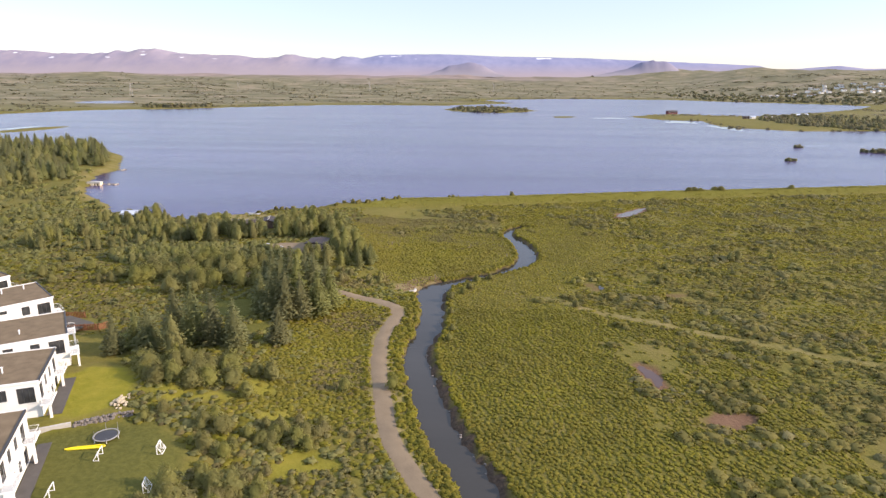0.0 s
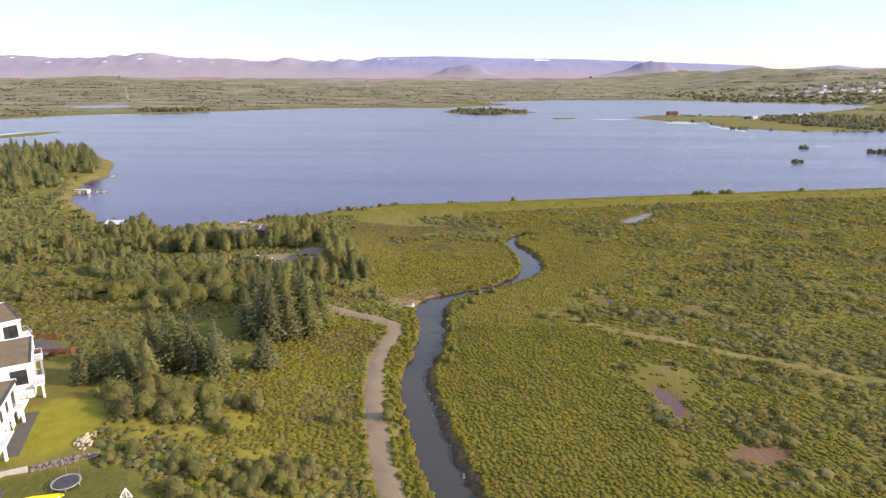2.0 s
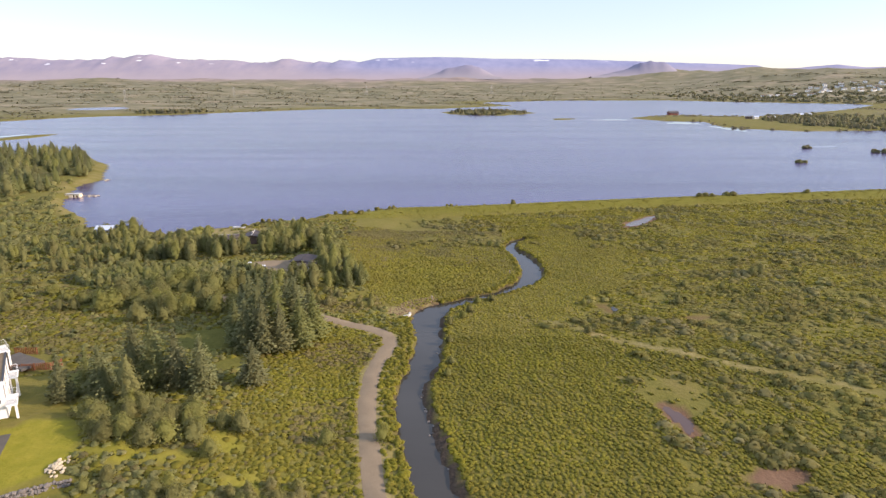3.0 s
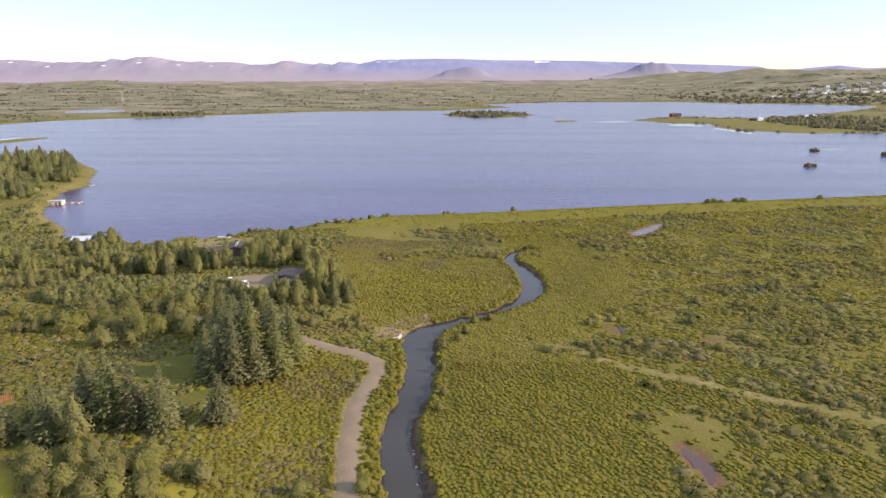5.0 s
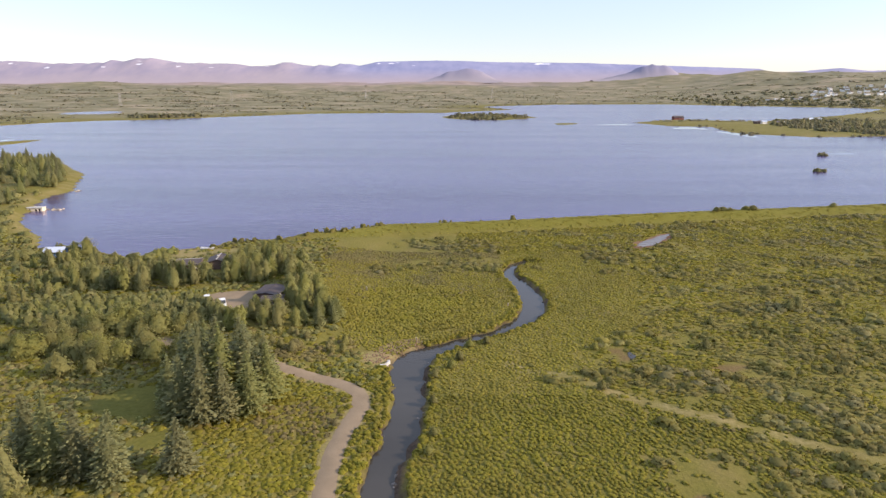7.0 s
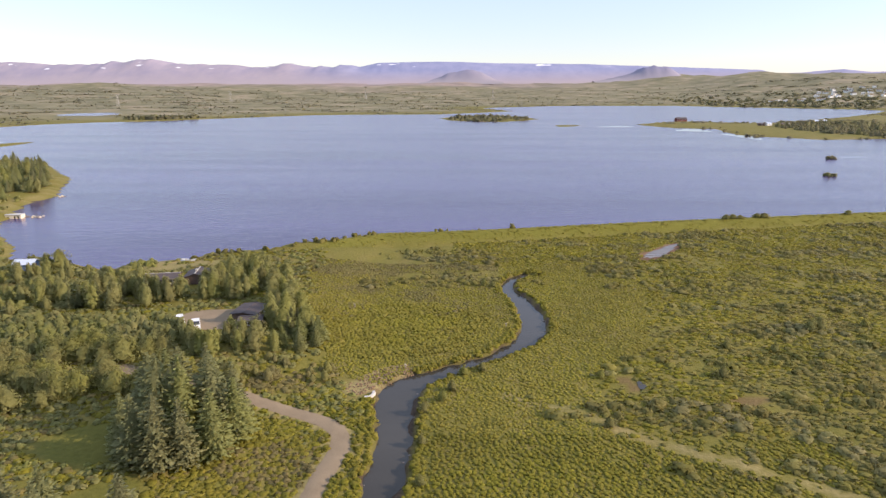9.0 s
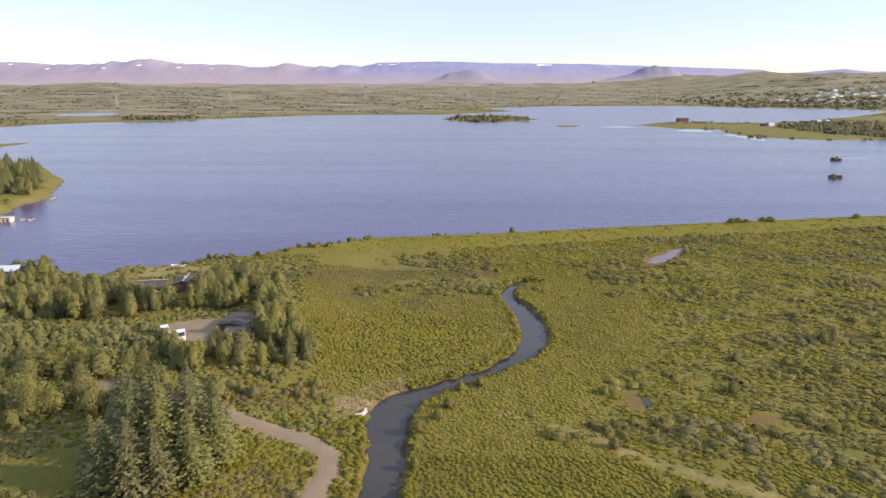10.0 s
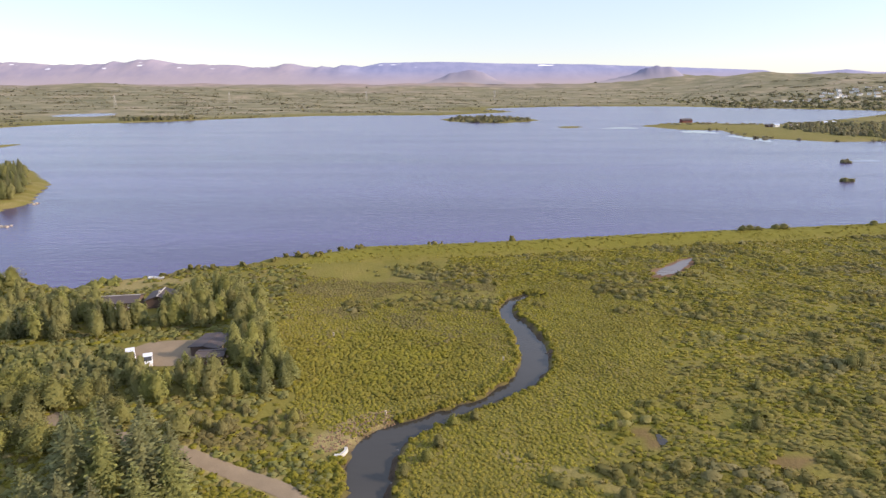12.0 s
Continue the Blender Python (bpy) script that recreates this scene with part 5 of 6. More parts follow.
def trampoline(at, r=1.75):
    ob = thing("trampoline", "round garden trampoline with grey pad and poles", "trampoline", at)
    bm = bmesh.new()
    bmesh.ops.create_circle(bm, cap_ends=True, segments=32, radius=r - 0.3)
    bmesh.ops.translate(bm, verts=bm.verts[:], vec=(0, 0, 0.42))
    part("mat", bm, DARK_METAL, ob, "black jumping mat")
    bm = bmesh.new()
    n = 32
    ring = []
    for k in range(n):
        a = 6.2832 * k / n
        ring.append([bm.verts.new((q * math.cos(a), q * math.sin(a), z)) for q, z in ((r - 0.2, 0.44), (r - 0.18, 0.5), (r, 0.5), (r + 0.02, 0.42))])
    for k in range(n):
        a, b = ring[k], ring[(k + 1) % n]
        for q in range(3):
            bm.faces.new((a[q], b[q], b[q + 1], a[q + 1]))
    part("edge_pad", bm, PALE_PAD, ob, "pale grey edge pad")
    for k in range(6):
        a = 6.2832 * k / 6
        c, s = math.cos(a), math.sin(a)
        part("leg", rod(bmesh.new(), (r * c, r * s, 0), (r * c, r * s, 0.45), 0.035), WHITE_PAINT, ob)
        part("pole", rod(bmesh.new(), ((r + 0.05) * c, (r + 0.05) * s, 0.3), ((r + 0.05) * c, (r + 0.05) * s, 1.7 if k < 3 else 0.9), 0.022), PALE_PAD, ob)
    return ob


PALE_PAD = plain("grey_pad", (0.26, 0.255, 0.25), 0.6, vary=0.1)
trampoline(pose(-48.3, 84.0, ground_z(-48.3, 84.0)))


def slide_mat(at):
    """A long yellow vinyl slide: two air tubes with a sheet between, narrow at one end, round at the other."""
    ob = thing("slide_mat", "long yellow inflatable slide lying on the lawn", "toy", at)
    for s in (-1, 1):
        bm = bmesh.new()
        p = [(-2.6, 0.05 * s, 0.1), (-1.4, 0.26 * s, 0.13), (0.6, 0.32 * s, 0.15), (2.0, 0.36 * s, 0.17), (2.5, 0.16 * s, 0.17), (2.62, 0, 0.17)]
        for a, b in zip(p[:-1], p[1:]):
            rod(bm, a, b, 0.09, 8)
        part("air_tube", bm, YELLOW, ob)
    part("sheet", boxed(-2.3, 2.4, -0.28, 0.28, 0.03, 0.09), YELLOW, ob)
    return ob


slide_mat(pose(-49.8, 81.2, ground_z(-49.8, 81.2), 0, 0, 12))

# brown fence and dark deck behind the fourth house
deck = slab_strip("deck", (-82.4, 129.8), (-75.0, 126.2), 4.2, 4.0, PAVING, "dark timber deck beside the house", "deck", 0.4)


def fence(a, b, z, label):
    length = math.hypot(b[0] - a[0], b[1] - a[1])
    turn = math.degrees(math.atan2(b[1] - a[1], b[0] - a[0]))
    ob = thing("fence", label, "fence", pose(a[0], a[1], z, 0, 0, turn))
    n = int(length / 0.16)
    post = bpy.data.meshes.new("post")
    bm = boxed(-0.06, 0.06, -0.06, 0.06, -0.3, 1.5)
    bm.to_mesh(post)
    bm.free()
    board = bpy.data.meshes.new("board")
    bm = boxed(-0.065, 0.065, -0.012, 0.012, 0.05, 1.4)
    bm.to_mesh(board)
    bm.free()
    for me in (post, board):
        me.materials.append(BROWN_WOOD)
    for k in range(n):
        o = part_mesh("board", board, ob)
        o.location = ((k + 0.5) * length / n, 0.075 if k % 2 else -0.075, 0)
    for k in range(int(length / 2) + 1):
        o = part_mesh("post", post, ob)
        o.location = (min(k * 2.0, length), 0, 0)


fence((-79.6, 123.4), (-73.0, 124.7), ground_z(-75, 124), "red-brown board fence round the deck")
fence((-73.0, 124.7), (-71.9, 126.4), ground_z(-72, 125.5), "red-brown board fence at the deck's corner")
fence((-84.6, 131.6), (-80.4, 132.0), ground_z(-81, 131.8), "red-brown board fence behind the deck")

# ---- parking place and cabins by the lake ----
DARK_ROOF = plain("dark_roof_sheet", (0.075, 0.06, 0.06), 0.75, vary=0.25, scale=2, stretch=(1, 0.2, 1))
PALE_ROOF = plain("pale_blue_roof", (0.45, 0.5, 0.6), 0.45, vary=0.08, scale=1)
BLUE_WALL = plain("blue_boards", (0.12, 0.2, 0.36), 0.7, vary=0.2, scale=2)
DARK_WALL = plain("dark_boards", (0.11, 0.075, 0.06), 0.8, vary=0.25, scale=3, stretch=(1, 1, 0.2))
RED_WALL = plain("red_boards", (0.17, 0.055, 0.048), 0.75, vary=0.2, scale=2)
TYRE = plain("tyre_rubber", (0.03, 0.03, 0.03), 0.85, vary=0.2)
CAR_WHITE = plain("car_white", (0.66, 0.66, 0.66), 0.25, spec=0.5, vary=0.03, relief=0.0)

# gravel yard: a sheet draped on the ground
gu, gv = np.meshgrid(np.linspace(-1, 1, 19), np.linspace(-1, 1, 13))
rr = np.maximum(np.abs(gu), np.abs(gv)) / np.maximum(np.hypot(gu, gv), 1e-6)
ux, uy = gu * rr ** 0.8 * 10.5, gv * rr ** 0.8 * 6.2
px = -49.5 + ux * math.cos(0.05) - uy * math.sin(0.05)
py = 191.0 + ux * math.sin(0.05) + uy * math.cos(0.05)
pz = land(px.ravel(), py.ravel())[0] + 0.07
k = (np.arange(12)[:, None] * 19 + np.arange(18)[None, :]).ravel()
me = mesh_from("yard", np.stack([px.ravel(), py.ravel(), pz], 1), np.stack([k, k + 1, k + 20, k + 19], 1), GRAVEL, True)
tagged(new("yard", me), "gravel parking place among the trees", "yard", kind="structure")


def gable_house(name, at, length, width, wall_h, roof_h, wall_mat, roof_mat, label, category="house", windows=3, group="", chimney=True):
    """A small house with a pitched roof along its own x axis: four walls, two roof sheets, windows and door."""
    ob = thing(name, label, category, at, group)
    hl, hw = length / 2, width / 2
    bm = boxed(-hl, hl, -hw, hw, -0.5, wall_h)
    for sx in (-hl, hl):
        a, b, c = bm.verts.new((sx, -hw, wall_h)), bm.verts.new((sx, hw, wall_h)), bm.verts.new((sx, 0, wall_h + roof_h))
        bm.faces.new((a, b, c))
    bmesh.ops.recalc_face_normals(bm, faces=bm.faces[:])
    part("wall", bm, wall_mat, ob)
    slope_len = math.hypot(hw + 0.4, roof_h * (hw + 0.4) / hw)
    ang = math.atan2(roof_h, hw)
    for s in (-1, 1):
        bm = boxed(-hl - 0.4, hl + 0.4, 0, slope_len, 0, 0.14)
        m = Matrix.Translation((0, 0, wall_h + roof_h)) @ Matrix.Rotation(0 if s > 0 else math.pi, 4, 'Z') @ Matrix.Rotation(-ang, 4, 'X')
        bmesh.ops.transform(bm, matrix=m, verts=bm.verts[:])
        part("roof", bm, roof_mat, ob)
    part("ridge_cap", boxed(-hl - 0.4, hl + 0.4, -0.12, 0.12, wall_h + roof_h + 0.06, wall_h + roof_h + 0.2), CONCRETE if windows > 2 else roof_mat, ob)
    for s in (-1, 1):
        for q in range(windows):
            cx = -hl + length * (q + 0.5) / windows
            win = part("window", boxed(cx - 0.55, cx + 0.55, s * hw - 0.03, s * hw + 0.03, wall_h * 0.4, wall_h * 0.85), WHITE_PAINT, ob)
            part("pane", boxed(cx - 0.45, cx + 0.45, s * hw - 0.04, s * hw + 0.04, wall_h * 0.44, wall_h * 0.81), GLASS, win)
    part("door", boxed(hl - 0.02, hl + 0.04, -0.5, 0.5, 0, min(2.05, wall_h * 0.9)), DARK_WALL, ob)
    if chimney:
        part("chimney", boxed(-hl * 0.4, -hl * 0.4 + 0.5, -0.25, 0.25, wall_h, wall_h + roof_h + 0.7), CONCRETE, ob)
    return ob


gable_house("cabin", pose(-76, 217.5, ground_z(-76, 217.5), 0, 0, 12), 8.5, 6.0, 2.2, 0.8, DARK_WALL, DARK_ROOF, "low dark-roofed cabin among lakeside trees", "cabin", chimney=False)
gable_house("cabin", pose(-67.5, 220.5, ground_z(-67.5, 220.5), 0, 0, 100), 6.5, 5.5, 2.2, 0.9, DARK_WALL, DARK_ROOF, "dark cabin wing with a pale ridge by the lake", "cabin")
gable_house("cabin", pose(-43.6, 192.4, ground_z(-43.6, 192.4), 0, 0, 85), 6.5, 5.5, 1.9, 0.35, DARK_WALL, DARK_ROOF, "dark wooden cabin on the gravel parking place", "cabin", 2, chimney=False)
gable_house("shed", pose(-41.5, 187.0, ground_z(-41.5, 187.0), 0, 0, 10), 4.6, 3.2, 1.8, 0.35, DARK_WALL, DARK_ROOF, "small dark shed beside the parking place", "shed", 1, chimney=False)
gable_house("boathouse", pose(-122.5, 230.5, ground_z(-122.5, 230.5), 0, 0, 8), 5.2, 4.0, 2.2, 0.9, BLUE_WALL, PALE_ROOF, "blue boathouse with a pale metal roof on the shore", "boathouse", 2, chimney=False)


def car(at, label, tall=1.7, length=3.9):
    ob = thing("van", label, "van", at, "vans on the parking place")
    w = 0.85
    prof = [(-length / 2, 0.35), (-length / 2, 1.0), (-length / 2 + 0.75, 1.15), (-length / 2 + 1.35, tall), (length / 2 - 0.15, tall), (length / 2, 1.0), (length / 2, 0.35)]
    bm = bmesh.new()
    a = [bm.verts.new((x, -w, z)) for x, z in prof]
    b = [bm.verts.new((x, w, z)) for x, z in prof]
    bm.faces.new(a[::-1])
    bm.faces.new(b)
    for k in range(len(prof)):
        bm.faces.new((a[k], a[(k + 1) % len(prof)], b[(k + 1) % len(prof)], b[k]))
    bmesh.ops.recalc_face_normals(bm, faces=bm.faces[:])
    part("body", bm, CAR_WHITE, ob, "white painted body", 0.05)
    for s in (-1, 1):
        part("side_window", boxed(-length / 2 + 1.4, length / 2 - 0.4, s * w - 0.015, s * w + 0.015, 1.15, tall - 0.15), GLASS, ob)
        for wx in (-length / 2 + 0.9, length / 2 - 0.9):
            bm = rod(bmesh.new(), (wx, s * (w - 0.2), 0.33), (wx, s * (w + 0.02), 0.33), 0.33, 14)
            wheel = part("wheel", bm, TYRE, ob)
            part("rim", rod(bmesh.new(), (wx, s * (w + 0.0), 0.33), (wx, s * (w + 0.035), 0.33), 0.2, 10), DARK_METAL, wheel)
    bm = boxed(-0.02, 0.02, -w + 0.1, w - 0.1, -0.42, 0.42)
    bmesh.ops.transform(bm, matrix=Matrix.Translation((-length / 2 + 1.04, 0, 1.54)) @ Matrix.Rotation(radians(38), 4, 'Y'), verts=bm.verts[:])
    part("windscreen", bm, GLASS, ob)
    part("rear_window", boxed(length / 2 - 0.1, length / 2 - 0.02, -w + 0.15, w - 0.15, 1.15, tall - 0.2), GLASS, ob)
    return ob


car(pose(-53.1, 185.3, ground_z(-53.1, 185.3) + 0.07, 0, 0, 116), "white van parked on the gravel yard")
car(pose(-57.3, 186.9, ground_z(-57.3, 186.9) + 0.07, 0, 0, 120), "tall white camper van beside the hedge", 1.95, 4.1)

# ---- the stream's stones, posts and the pond ----
def post(at, label, h=1.6, mat=None, w=0.09):
    ob = thing("post", label, "post", at)
    part("shaft", boxed(-w, w, -w, w, -0.3, h), mat or BROWN_WOOD, ob, "", 0.02)
    part("cap", boxed(-w * 1.3, w * 1.3, -w * 1.3, w * 1.3, h, h + 0.06), mat or BROWN_WOOD, ob)


def culvert(at):
    """A pale curved concrete lip lying on the bank."""
    ob = thing("concrete_lip", "pale curved concrete lip on the stream bank", "concrete")
    bm = bmesh.new()
    n, out = 10, []
    for k in range(n + 1):
        a = radians(-60 + 110 * k / n)
        for r, z in ((1.35, 0.0), (1.35, 0.5), (1.85, 0.5), (1.95, 0.0)):
            out.append(bm.verts.new((r * math.cos(a), r * math.sin(a), z)))
    for k in range(n):
        for q in range(4):
            bm.faces.new((out[4 * k + q], out[4 * k + (q + 1) % 4], out[4 * k + 4 + (q + 1) % 4], out[4 * k + 4 + q]))
    bm.faces.new(out[:4])
    bm.faces.new(out[-4:][::-1])
    bmesh.ops.recalc_face_normals(bm, faces=bm.faces[:])
    part("lip", bm, CONCRETE, ob, "weathered pale concrete", 0.03)
    ob.matrix_basis = at
    return ob


culvert(pose(-12.6, 162.4, ground_z(-11.6, 162.4) + 0.0, 0, 0, -25))
for px_, py_, words in ((-22.6, 207.0, "weathered signpost with a pale board in the meadow"), (14.3, 196.3, "pale marker post on the stream bank"), (-6.5, 174.0, "weathered post above the gravel bank")):
    post(pose(px_, py_, ground_z(px_, py_)), words, 0.75, PALE_STONE, 0.14)


def rocks_along(seed, n, y0, y1, side, spread, s0, s1):
    """Rocks at the water's edge on one side of the stream."""
    rng = np.random.default_rng(seed)
    t = np.gradient(RIVER_LINE[:, :2], axis=0)
    t /= np.linalg.norm(t, axis=1, keepdims=True)
    idx = [k for k in range(len(RIVER_LINE)) if y0 < RIVER_LINE[k, 1] < y1]
    out = []
    for k in rng.choice(idx, n):
        off = RIVER_LINE[k, 2] + rng.uniform(-spread, 0.25)
        x = RIVER_LINE[k, 0] + side * t[k, 1] * off + rng.normal(0, 0.5)
        y = RIVER_LINE[k, 1] - side * t[k, 0] * off + rng.normal(0, 0.5)
        out.append((x, y, STREAM + rng.uniform(-0.12, 0.08), rng.uniform(s0, s1)))
    return out


spots = rocks_along(5, 120, 76, 128, 1, 1.0, 0.35, 0.95) + rocks_along(6, 60, 128, 240, 1, 0.5, 0.3, 0.8) + rocks_along(7, 30, 90, 240, -1, 0.3, 0.3, 0.6)
for k, (px_, py_, pz_, s) in enumerate(spots):
    ob = new("rock", DARK_STONES[k % 4])
    tagged(ob, "dark basalt rock at the edge of the stream", "rock", "rocks in the stream")
    ob.matrix_basis = Matrix.LocRotScale((px_, py_, pz_), Euler((RNG.uniform(-0.4, 0.4), RNG.uniform(-0.4, 0.4), RNG.uniform(0, 6.28))), (s, s * RNG.uniform(0.7, 1.1), s * 0.8))

# small stones and bleached wood on the gravel bank at the bend
x, y, z = scatter(2600, -19, -2, 158, 178, lambda x, y, z, k: (ellipse(x, y, GRAVEL_BANK) < 1.05) * (k["river"] > -0.4) * 0.7, 211)
s = RNG.uniform(0.12, 0.42, len(x))
scrub("shingle", x, y, z - 0.02, s, s * 0.5, 1, SHINGLE, "pale tan shingle on the bend of the stream", "stones", 0.4, 212, sides=5, core=1.0)


def water_disc(name, e, z, mat, label, seed, grow=1.0):
    cx, cy, a, b, w = e
    v = [(cx, cy, z)]
    n = 40
    for k in range(n):
        t = 6.2832 * k / n
        r = grow * (1 + 0.16 * math.sin(3 * t + seed) + 0.09 * math.sin(7 * t + 2 * seed))
        u, q = a * r * math.cos(t), b * r * math.sin(t)
        v.append((cx + u * math.cos(w) - q * math.sin(w), cy + u * math.sin(w) + q * math.cos(w), z))
    f = [(0, 1 + k, 1 + (k + 1) % n) for k in range(n)]
    return tagged(new(name, mesh_from(name, v, f, mat, True)), label, "water", kind="structure")


water_disc("pond", (68.5, 266, 12, 2.3, 0.88), -0.10, POND_WATER, "still pond reflecting the sky below the dam", 1)
water_disc("pond", (37.5, 116.3, 1.3, 4.3, 0.2), -0.12, MUDDY_WATER, "shallow muddy purple-brown pool in the marsh", 2)
water_disc("pond", (38.0, 167.8, 0.8, 1.9, 0.1), -0.12, RIVER_WATER, "small dark puddle in the marsh", 3)
water_disc("pond", (121, 168, 3.5, 1.8, 0.2), -0.12, RIVER_WATER, "small still pool in the marsh", 4)
water_disc("pond", LAGOON, 1.9, LAKE_WATER, "far shallow lagoon beyond the lake shore", 5)

for e in ((250, 798, 17, 20, 0.3), (272, 712, 9, 36, 0.12), (180, 862, 22, 10, 0.1), (-450, 632, 6, 26, -0.25), (276, 533, 12, 2.5, 0.1)):
    water_disc("calm_water", e, WATER + 0.03, CALM_WATER, "smooth sheltered water mirroring the pale sky", e[0])

# single larger bushes that stand out of the marsh
BUSHES = [(54.1, 171.9, 2.2), (84.5, 197.2, 3.2), (82, 196, 2.6), (69.6, 185.3, 1.8), (59.9, 186, 1.8), (9.8, 226.2, 1.9), (12.2, 226, 1.6), (96, 200, 1.8), (31, 171, 1.6), (29, 153, 1.7),
          (3.0, 164.5, 1.9), (1.5, 160.5, 1.7), (-1.2, 147, 1.6), (-0.5, 136, 1.5), (-1.0, 131, 1.6), (5, 171, 1.8), (8.5, 173, 1.7), (-1.5, 157, 1.8)]
for k, (bx, by, bh) in enumerate(BUSHES):
    tree("willow_bush", WILLOWS[k % 3], bx, by, bh, 4.0, "grey-green willow bush standing above the marsh", "willow bushes on the marsh", 1.1)
# bushes on the dam and along the shore west of it
for k, (bx, by, bh) in enumerate([(104, 306, 3.0), (107, 307, 3.2), (110, 307.5, 2.2), (117, 309, 3.0), (120, 309.5, 3.4), (156, 317, 2.8)]):
    tree("willow_bush", WILLOWS[k % 3], bx, by, bh * 0.5, 4.0, "dark willow bush on the lake embankment", "willow bushes on the embankment", 2.3)
def shore_places(x, y, z, k):
    return (~k["wet"]) * (k["d_shore"] > 0.3) * (k["d_shore"] < 4.5) * np.where(x < -2, 0.75, 0.02)


x, y, z = scatter(2600, -85, 150, 240, 325, shore_places, 215)
s = RNG.uniform(0.9, 2.4, len(x))
scrub("shore_scrub", x, y, z, s, s * RNG.uniform(0.4, 0.8, len(x)), 14, WILLOW_LEAF, "willow bushes along the lake edge", "bushes", 0.33, 216, sides=6)
tree("birch_tree", BIRCHES[0], -113.5, 232, 6.0, 7.0, "round leafy birch beside the boathouse", "birches by the boathouse", 1.9)
tree("birch_tree", BIRCHES[2], -117, 231.5, 5.0, 7.0, "small birch beside the boathouse", "birches by the boathouse", 1.2)


def boat(at, label, length=4.5):
    ob = thing("rowing_boat", label, "boat", at, "boats on the shore")
    bm = bmesh.new()
    n, rings = 9, []
    for k in range(n):
        t = k / (n - 1)
        w = 0.75 * math.sin(math.pi * (0.18 + 0.82 * t) ** 0.8) + 0.02
        x = (t - 0.5) * length
        rings.append([bm.verts.new(p) for p in ((x, -w, 0.55 + 0.15 * (2 * t - 1) ** 2), (x, -w * 0.6, 0.1), (x, 0, 0), (x, w * 0.6, 0.1), (x, w, 0.55 + 0.15 * (2 * t - 1) ** 2))])
    for a, b in zip(rings[:-1], rings[1:]):
        for q in range(4):
            bm.faces.new((a[q], b[q], b[q + 1], a[q + 1]))
    bmesh.ops.solidify(bm, geom=bm.faces[:], thickness=0.05)
    part("hull", bm, WHITE_PAINT, ob)
    for bx_ in (-0.8, 0.6):
        part("bench", boxed(bx_ - 0.13, bx_ + 0.13, -0.6, 0.6, 0.36, 0.41), BROWN_WOOD, ob)
    return ob


boat(pose(-80.6, 243.6, ground_z(-80.6, 243.6), 0, 0, 5), "white rowing boat on the grassy shore")
boat(pose(-121.5, 240.5, ground_z(-121.5, 240.5), 0, 0, -20), "white rowing boat among shore bushes", 4.0)

# old boathouse on the cape, with open bays to the water, and the stone jetties
def bay_boathouse(at):
    ob = thing("boathouse", "old white concrete boathouse with open bays on the water", "boathouse", at)
    front = wall_cells(bmesh.new(), 6.2, -1.0, 1.6, 0.3, [(0.8, 1.5, -0.3, 0.8), (3.2, 4.0, -0.3, 0.9), (4.6, 5.5, -0.3, 0.9)], Matrix.Identity(4))
    part("wall", front, CREAM, ob)
    part("wall", boxed(0, 0.3, 0.304, 3.2, -1, 1.6), CREAM, ob)
    part("wall", boxed(5.9, 6.2, 0.304, 3.2, -1, 1.6), CREAM, ob)
    part("wall", boxed(0.304, 5.896, 2.9, 3.2, -1, 1.6), CREAM, ob)
    part("roof", boxed(-0.2, 6.4, -0.2, 3.4, 1.6, 1.75), CONCRETE, ob, "flat grey concrete roof", 0.02)


bay_boathouse(pose(-185.5, 307.0, 1.3, 0, 0, 4) @ Matrix.Diagonal((1.05, 0.9, 0.8, 1)))


def jetty(a, b, width, label):
    length = math.hypot(b[0] - a[0], b[1] - a[1])
    ob = thing("jetty", label, "jetty", pose(a[0], a[1], WATER - 0.4, 0, 0, math.degrees(math.atan2(b[1] - a[1], b[0] - a[0]))))
    spots = [(RNG.uniform(0, length), RNG.uniform(-width, width), RNG.uniform(0.0, 0.55), RNG.uniform(0.8, 1.6)) for k in range(int(length * 4))]
    stones_on(ob, spots, DARK_STONES + STONES[:2])


jetty((-182, 311), (-171, 311.5), 1.7, "low stone jetty reaching into the lake")
jetty((-204, 359), (-194, 359.5), 2.0, "low stone jetty at the tip of the cape")

# ---- wooded cape ----
def cape_wood(x, y, z, k):
    west = x < np.interp(y, [255, 285, 300, 308, 325, 345, 356, 364, 420, 471], [-215, -215, -199, -197, -200, -203, -204, -206, -234, -282])
    return west * (~k["wet"]) * (k["d_shore"] > 4)


x, y, z = scatter(680, -400, -190, 285, 470, cape_wood, 221)
for k in range(len(x)):
    if k % 3 == 0:
        tree("birch_tree", FAR_BIRCHES[k % 3], x[k], y[k], RNG.uniform(6, 9), 7.0, "leafy birch in the wood on the cape", "trees on the cape", 1.2)
    else:
        tree("spruce_tree", FAR_SPRUCES[k % 3], x[k], y[k], RNG.uniform(7, 11.5), 10.0, "dark spruce in the wood on the cape", "trees on the cape", 1.6)
def cape_scrub(x, y, z, k):
    return (~k["wet"]) * (k["d_shore"] > 1) * (0.25 + 0.75 * smooth(-0.2, 0.5, waves(x, y, 20, 231))) * (z > 0.9) * (1 - 0.9 * within(x, y, [(-188, 306, 16, 8, 0.2), (-122, 229, 9, 6, 0)]))


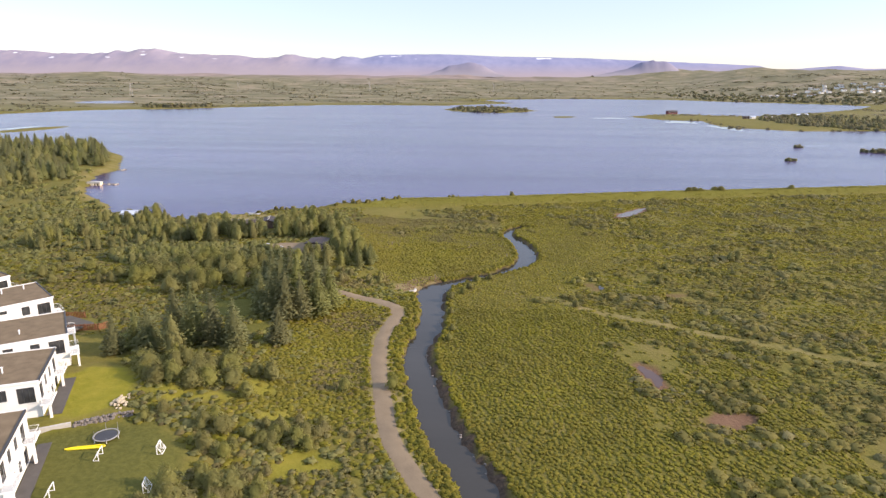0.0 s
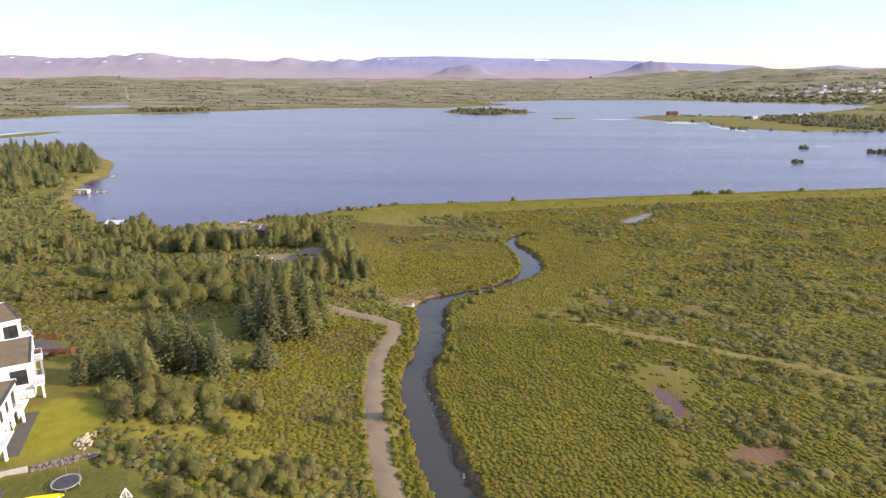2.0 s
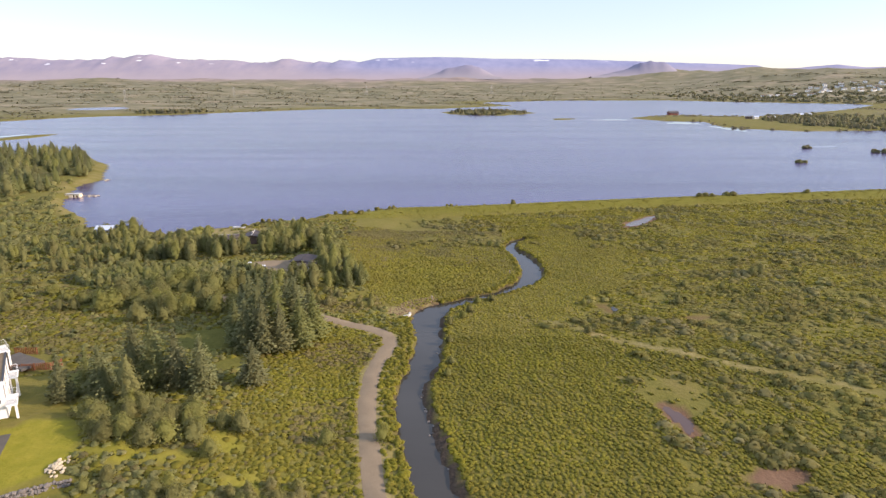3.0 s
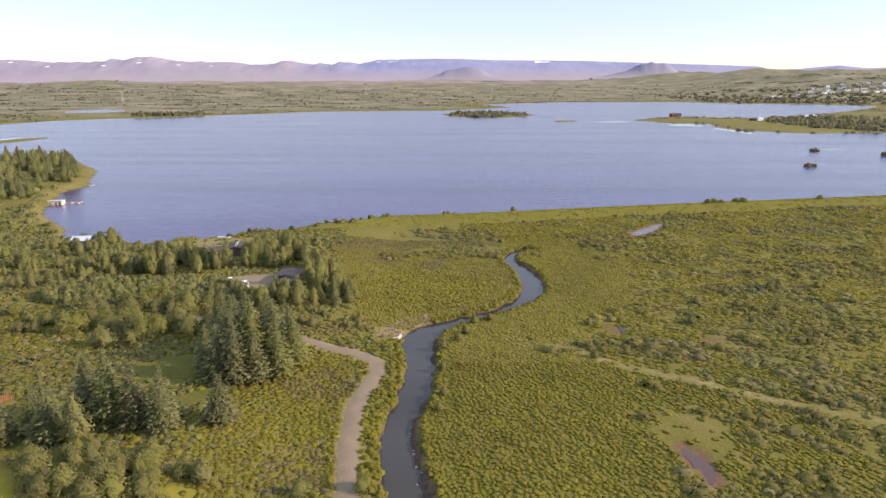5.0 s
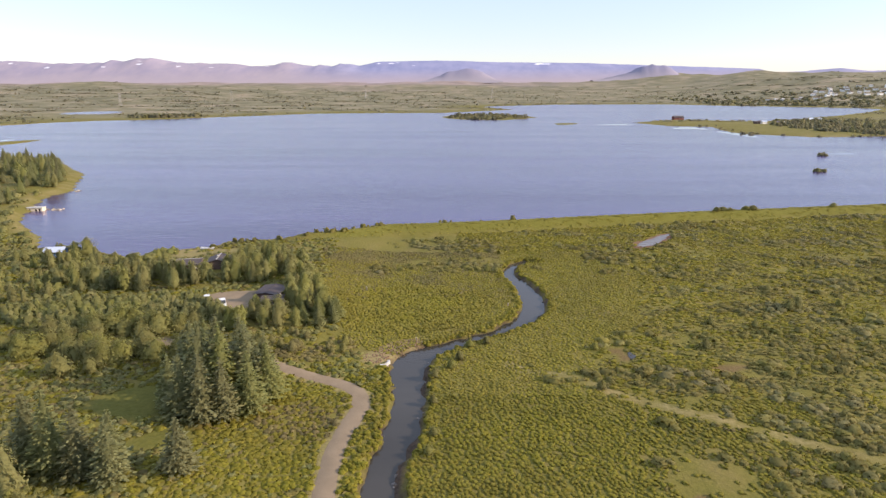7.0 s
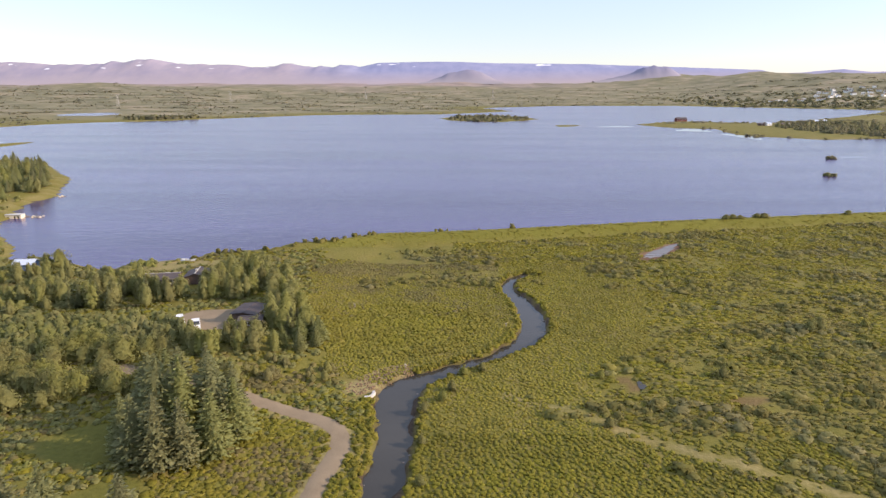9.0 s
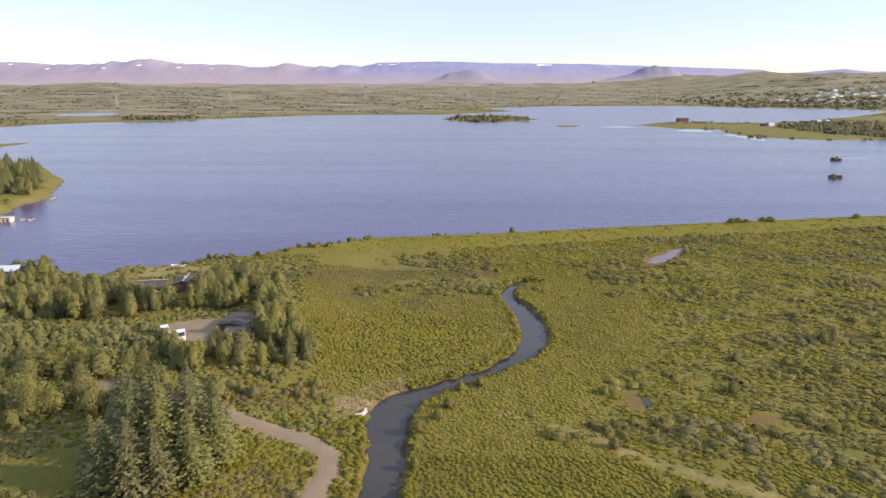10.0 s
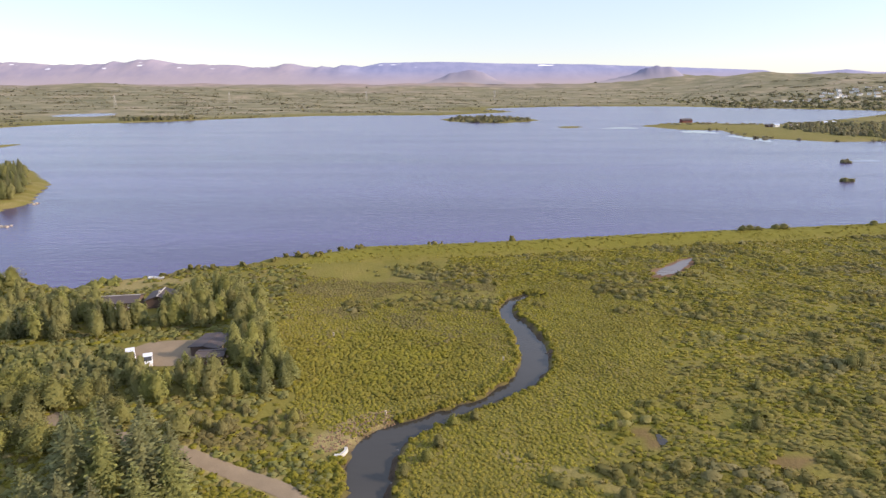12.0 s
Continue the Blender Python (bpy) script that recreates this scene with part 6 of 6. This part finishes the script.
x, y, z = scatter(6000, -330, -88, 185, 345, cape_scrub, 232)
s = RNG.uniform(1.4, 3.6, len(x))
scrub("lakeside_scrub", x, y, z, s, s * RNG.uniform(0.3, 0.7, len(x)), 34, BIRCH_LEAF, "birch and willow scrub on the western shore", "bushes", 0.15, 233, sides=6, core=0.8)

# ---- islands, peninsula and the far shore ----
def island_scrub(x, y, z, k):
    return (z > WATER + 0.25) * 1.0


xs, ys, zs, ss = [], [], [], []
for e, n, s0, s1 in ((ISLANDS[0], 420, 4, 9), (ISLANDS[3], 40, 1.5, 3.0), (ISLANDS[4], 40, 1.5, 3.0), (ISLANDS[5], 90, 2.0, 4.0), (ISLANDS[6], 60, 2, 4)):
    x, y, z = scatter(n, e[0] - e[2] * 1.2, e[0] + e[2] * 1.2, e[1] - e[3] * 1.2, e[1] + e[3] * 1.2, island_scrub, 241 + int(e[0]) % 50)
    xs.append(x), ys.append(y), zs.append(z), ss.append(RNG.uniform(s0, s1, len(x)))
x, y, z, s = map(np.concatenate, (xs, ys, zs, ss))
z = np.where(s < 4.01, WATER - 0.1, z)
scrub("island_scrub", x, y, z, s, s * RNG.uniform(0.3, 0.6, len(x)) * np.where(s < 4.01, 1.7, 1), 12, DISTANT_LEAF, "dark willow scrub on the small lake islands", "bushes", 0.3, 242, sides=6)


def peninsula_wood(x, y, z, k):
    return (~k["wet"]) * (ellipse(x, y, (480, 772, 115, 150, 0.5)) < 1) * (z > WATER) * (k["d_shore"] > 2) * (0.15 + 0.85 * smooth(-0.2, 0.3, waves(x, y, 60, 250))) * smooth(560, 430, x)


x, y, z = scatter(4200, 330, 640, 660, 960, peninsula_wood, 251)
s = RNG.uniform(3, 6.5, len(x))
scrub("peninsula_wood", x, y, z, s, s * RNG.uniform(0.5, 1.1, len(x)), 12, DISTANT_LEAF, "mixed wood on the far peninsula", "trees", 0.22, 252, sides=6, core=0.8)
x, y, z = scatter(2600, 240, 640, 640, 960, lambda x, y, z, k: (~k["wet"]) * (k["d_shore"] < np.where(x < 400, 7, 14)) * (z > WATER) * (0.35 + 0.6 * smooth(-0.2, 0.4, waves(x, y, 50, 255))), 253)
s = RNG.uniform(2, 5, len(x))
scrub("shore_scrub", x, y, z, s, s * RNG.uniform(0.2, 0.5, len(x)), 5, FAR_LEAF, "low brown-green scrub along the peninsula shore", "bushes", 0.35, 254, sides=5)
gable_house("lake_house", pose(287, 962, ground_z(287, 962), 0, 0, 10), 14, 8, 3.0, 2.0, RED_WALL, DARK_ROOF, "dark red house on the grassy peninsula", "house", 3)
gable_house("shed", pose(440, 905, ground_z(440, 905), 0, 0, 20), 22, 9, 3.0, 1.4, WHITE, PALE_ROOF, "long white shed on the peninsula", "shed", 4, chimney=False)
gable_house("shed", pose(480, 770, ground_z(480, 770), 0, 0, 10), 12, 8, 3.0, 1.8, CONCRETE, ROOF_FELT, "grey house among trees on the peninsula", "house", 3)
for k, (bx, by) in enumerate([(352, 862), (362, 866), (374, 858), (385, 868), (398, 862)]):
    gable_house("shed", pose(bx, by, ground_z(bx, by), 0, 0, 20 * k), 7, 4.5, 2.4, 1.0, WHITE if k % 2 else DARK_WALL, PALE_ROOF if k % 2 else DARK_ROOF, "small shed by the peninsula landing", "shed", 1, "sheds by the landing", False)

# village on the far hillside
village_rng = np.random.default_rng(77)
made = {}
for row, (y0, x0, x1, n) in enumerate(((1640, 690, 840, 7), (1780, 850, 1330, 20), (1850, 900, 1400, 18), (1720, 860, 1250, 9), (1930, 980, 1460, 12))):
    for k in range(n):
        hx = x0 + (x1 - x0) * (k + village_rng.uniform(0.1, 0.9)) / n
        hy = y0 + village_rng.uniform(-20, 20) + 0.12 * (hx - x0)
        kind = int(village_rng.integers(0, 3))
        at = pose(hx, hy, ground_z(hx, hy) + 0.3, 0, 0, village_rng.uniform(-25, 25))
        if kind not in made:
            made[kind] = gable_house("village_house", at, (8, 10, 12)[kind], 7, (3.6, 4.4, 4.0)[kind], (1.8, 1.3, 1.8)[kind], WHITE, (CONCRETE, DARK_ROOF, ROOF_FELT)[kind],
                                     "white house in the village on the far hillside", "house", 3, "village houses")
        else:
            copy_thing(made[kind], at)


def far_wood(x, y, z, k):
    grove = smooth(0.05, 0.4, waves(x * 0.55, y, 190, 261) + 0.5 * waves(x, y, 60, 262))
    fade = smooth(3000, 1600, y)
    return (~k["wet"]) * (k["d_shore"] > 12) * grove * fade * (y > 700) * (ellipse(x, y, LAGOON) > 1.5)


x, y, z = scatter(60000, -2300, 2000, 900, 3300, far_wood, 263)
s = RNG.uniform(8, 20, len(x))
scrub("far_wood", x, y, z - 0.3, s, RNG.uniform(0.35, 0.9, len(x)), 1, FAR_LEAF, "low birch woods on the country beyond the lake", "woods", 0.25, 264, sides=4, core=1.0)
x, y, z = scatter(2500, 520, 1500, 1330, 2050, lambda x, y, z, k: (~k["wet"]) * (k["d_shore"] > 4) * (0.3 + 0.7 * smooth(-0.2, 0.3, waves(x, y, 120, 271))) * (smooth(500, 150, k["d_shore"]) + 0.25), 272)
s = RNG.uniform(6, 13, len(x))
scrub("village_trees", x, y, z, s, s * RNG.uniform(0.25, 0.5, len(x)), 7, DISTANT_LEAF, "garden trees round the far village", "trees", 0.35, 273, sides=5)
x, y, z = scatter(1100, -640, -330, 985, 1120, lambda x, y, z, k: (~k["wet"]) * (k["d_shore"] > 4) * (ellipse(x, y, (-478, 1050, 52, 24, 0.35)) < 1), 281)
s = RNG.uniform(5, 10, len(x))
scrub("shore_wood", x, y, z, s, s * RNG.uniform(0.5, 0.9, len(x)), 6, DISTANT_LEAF, "dark copse on the far lake shore", "trees", 0.35, 282, sides=5)


def pylon(at, h=26):
    ob = thing("pylon", "grey lattice power pylon far beyond the lake", "pylon", at, "power pylons")
    bm = bmesh.new()
    for sx in (-1, 1):
        for sy in (-1, 1):
            rod(bm, (sx * 3, sy * 3, 0), (sx * 0.5, sy * 0.5, h), 0.16, 4)
    for k in range(5):
        a, b = k / 5, (k + 1) / 5
        r0, r1 = 3 - 2.5 * a, 3 - 2.5 * b
        for s in (-1, 1):
            rod(bm, (-r0, s * r0, h * a), (r1, s * r1, h * b), 0.1, 4)
            rod(bm, (r0, s * r0, h * a), (-r1, s * r1, h * b), 0.1, 4)
    part("tower", bm, CONCRETE, ob)
    for z in (0.72, 0.86, 0.98):
        part("arm", rod(bmesh.new(), (-5, 0, h * z), (5, 0, h * z), 0.16, 4), CONCRETE, ob)


for px_, py_ in ((-762, 1440), (-620, 1720), (-300, 1900), (60, 2000)):
    pylon(pose(px_, py_, ground_z(px_, py_), 0, 0, 20))
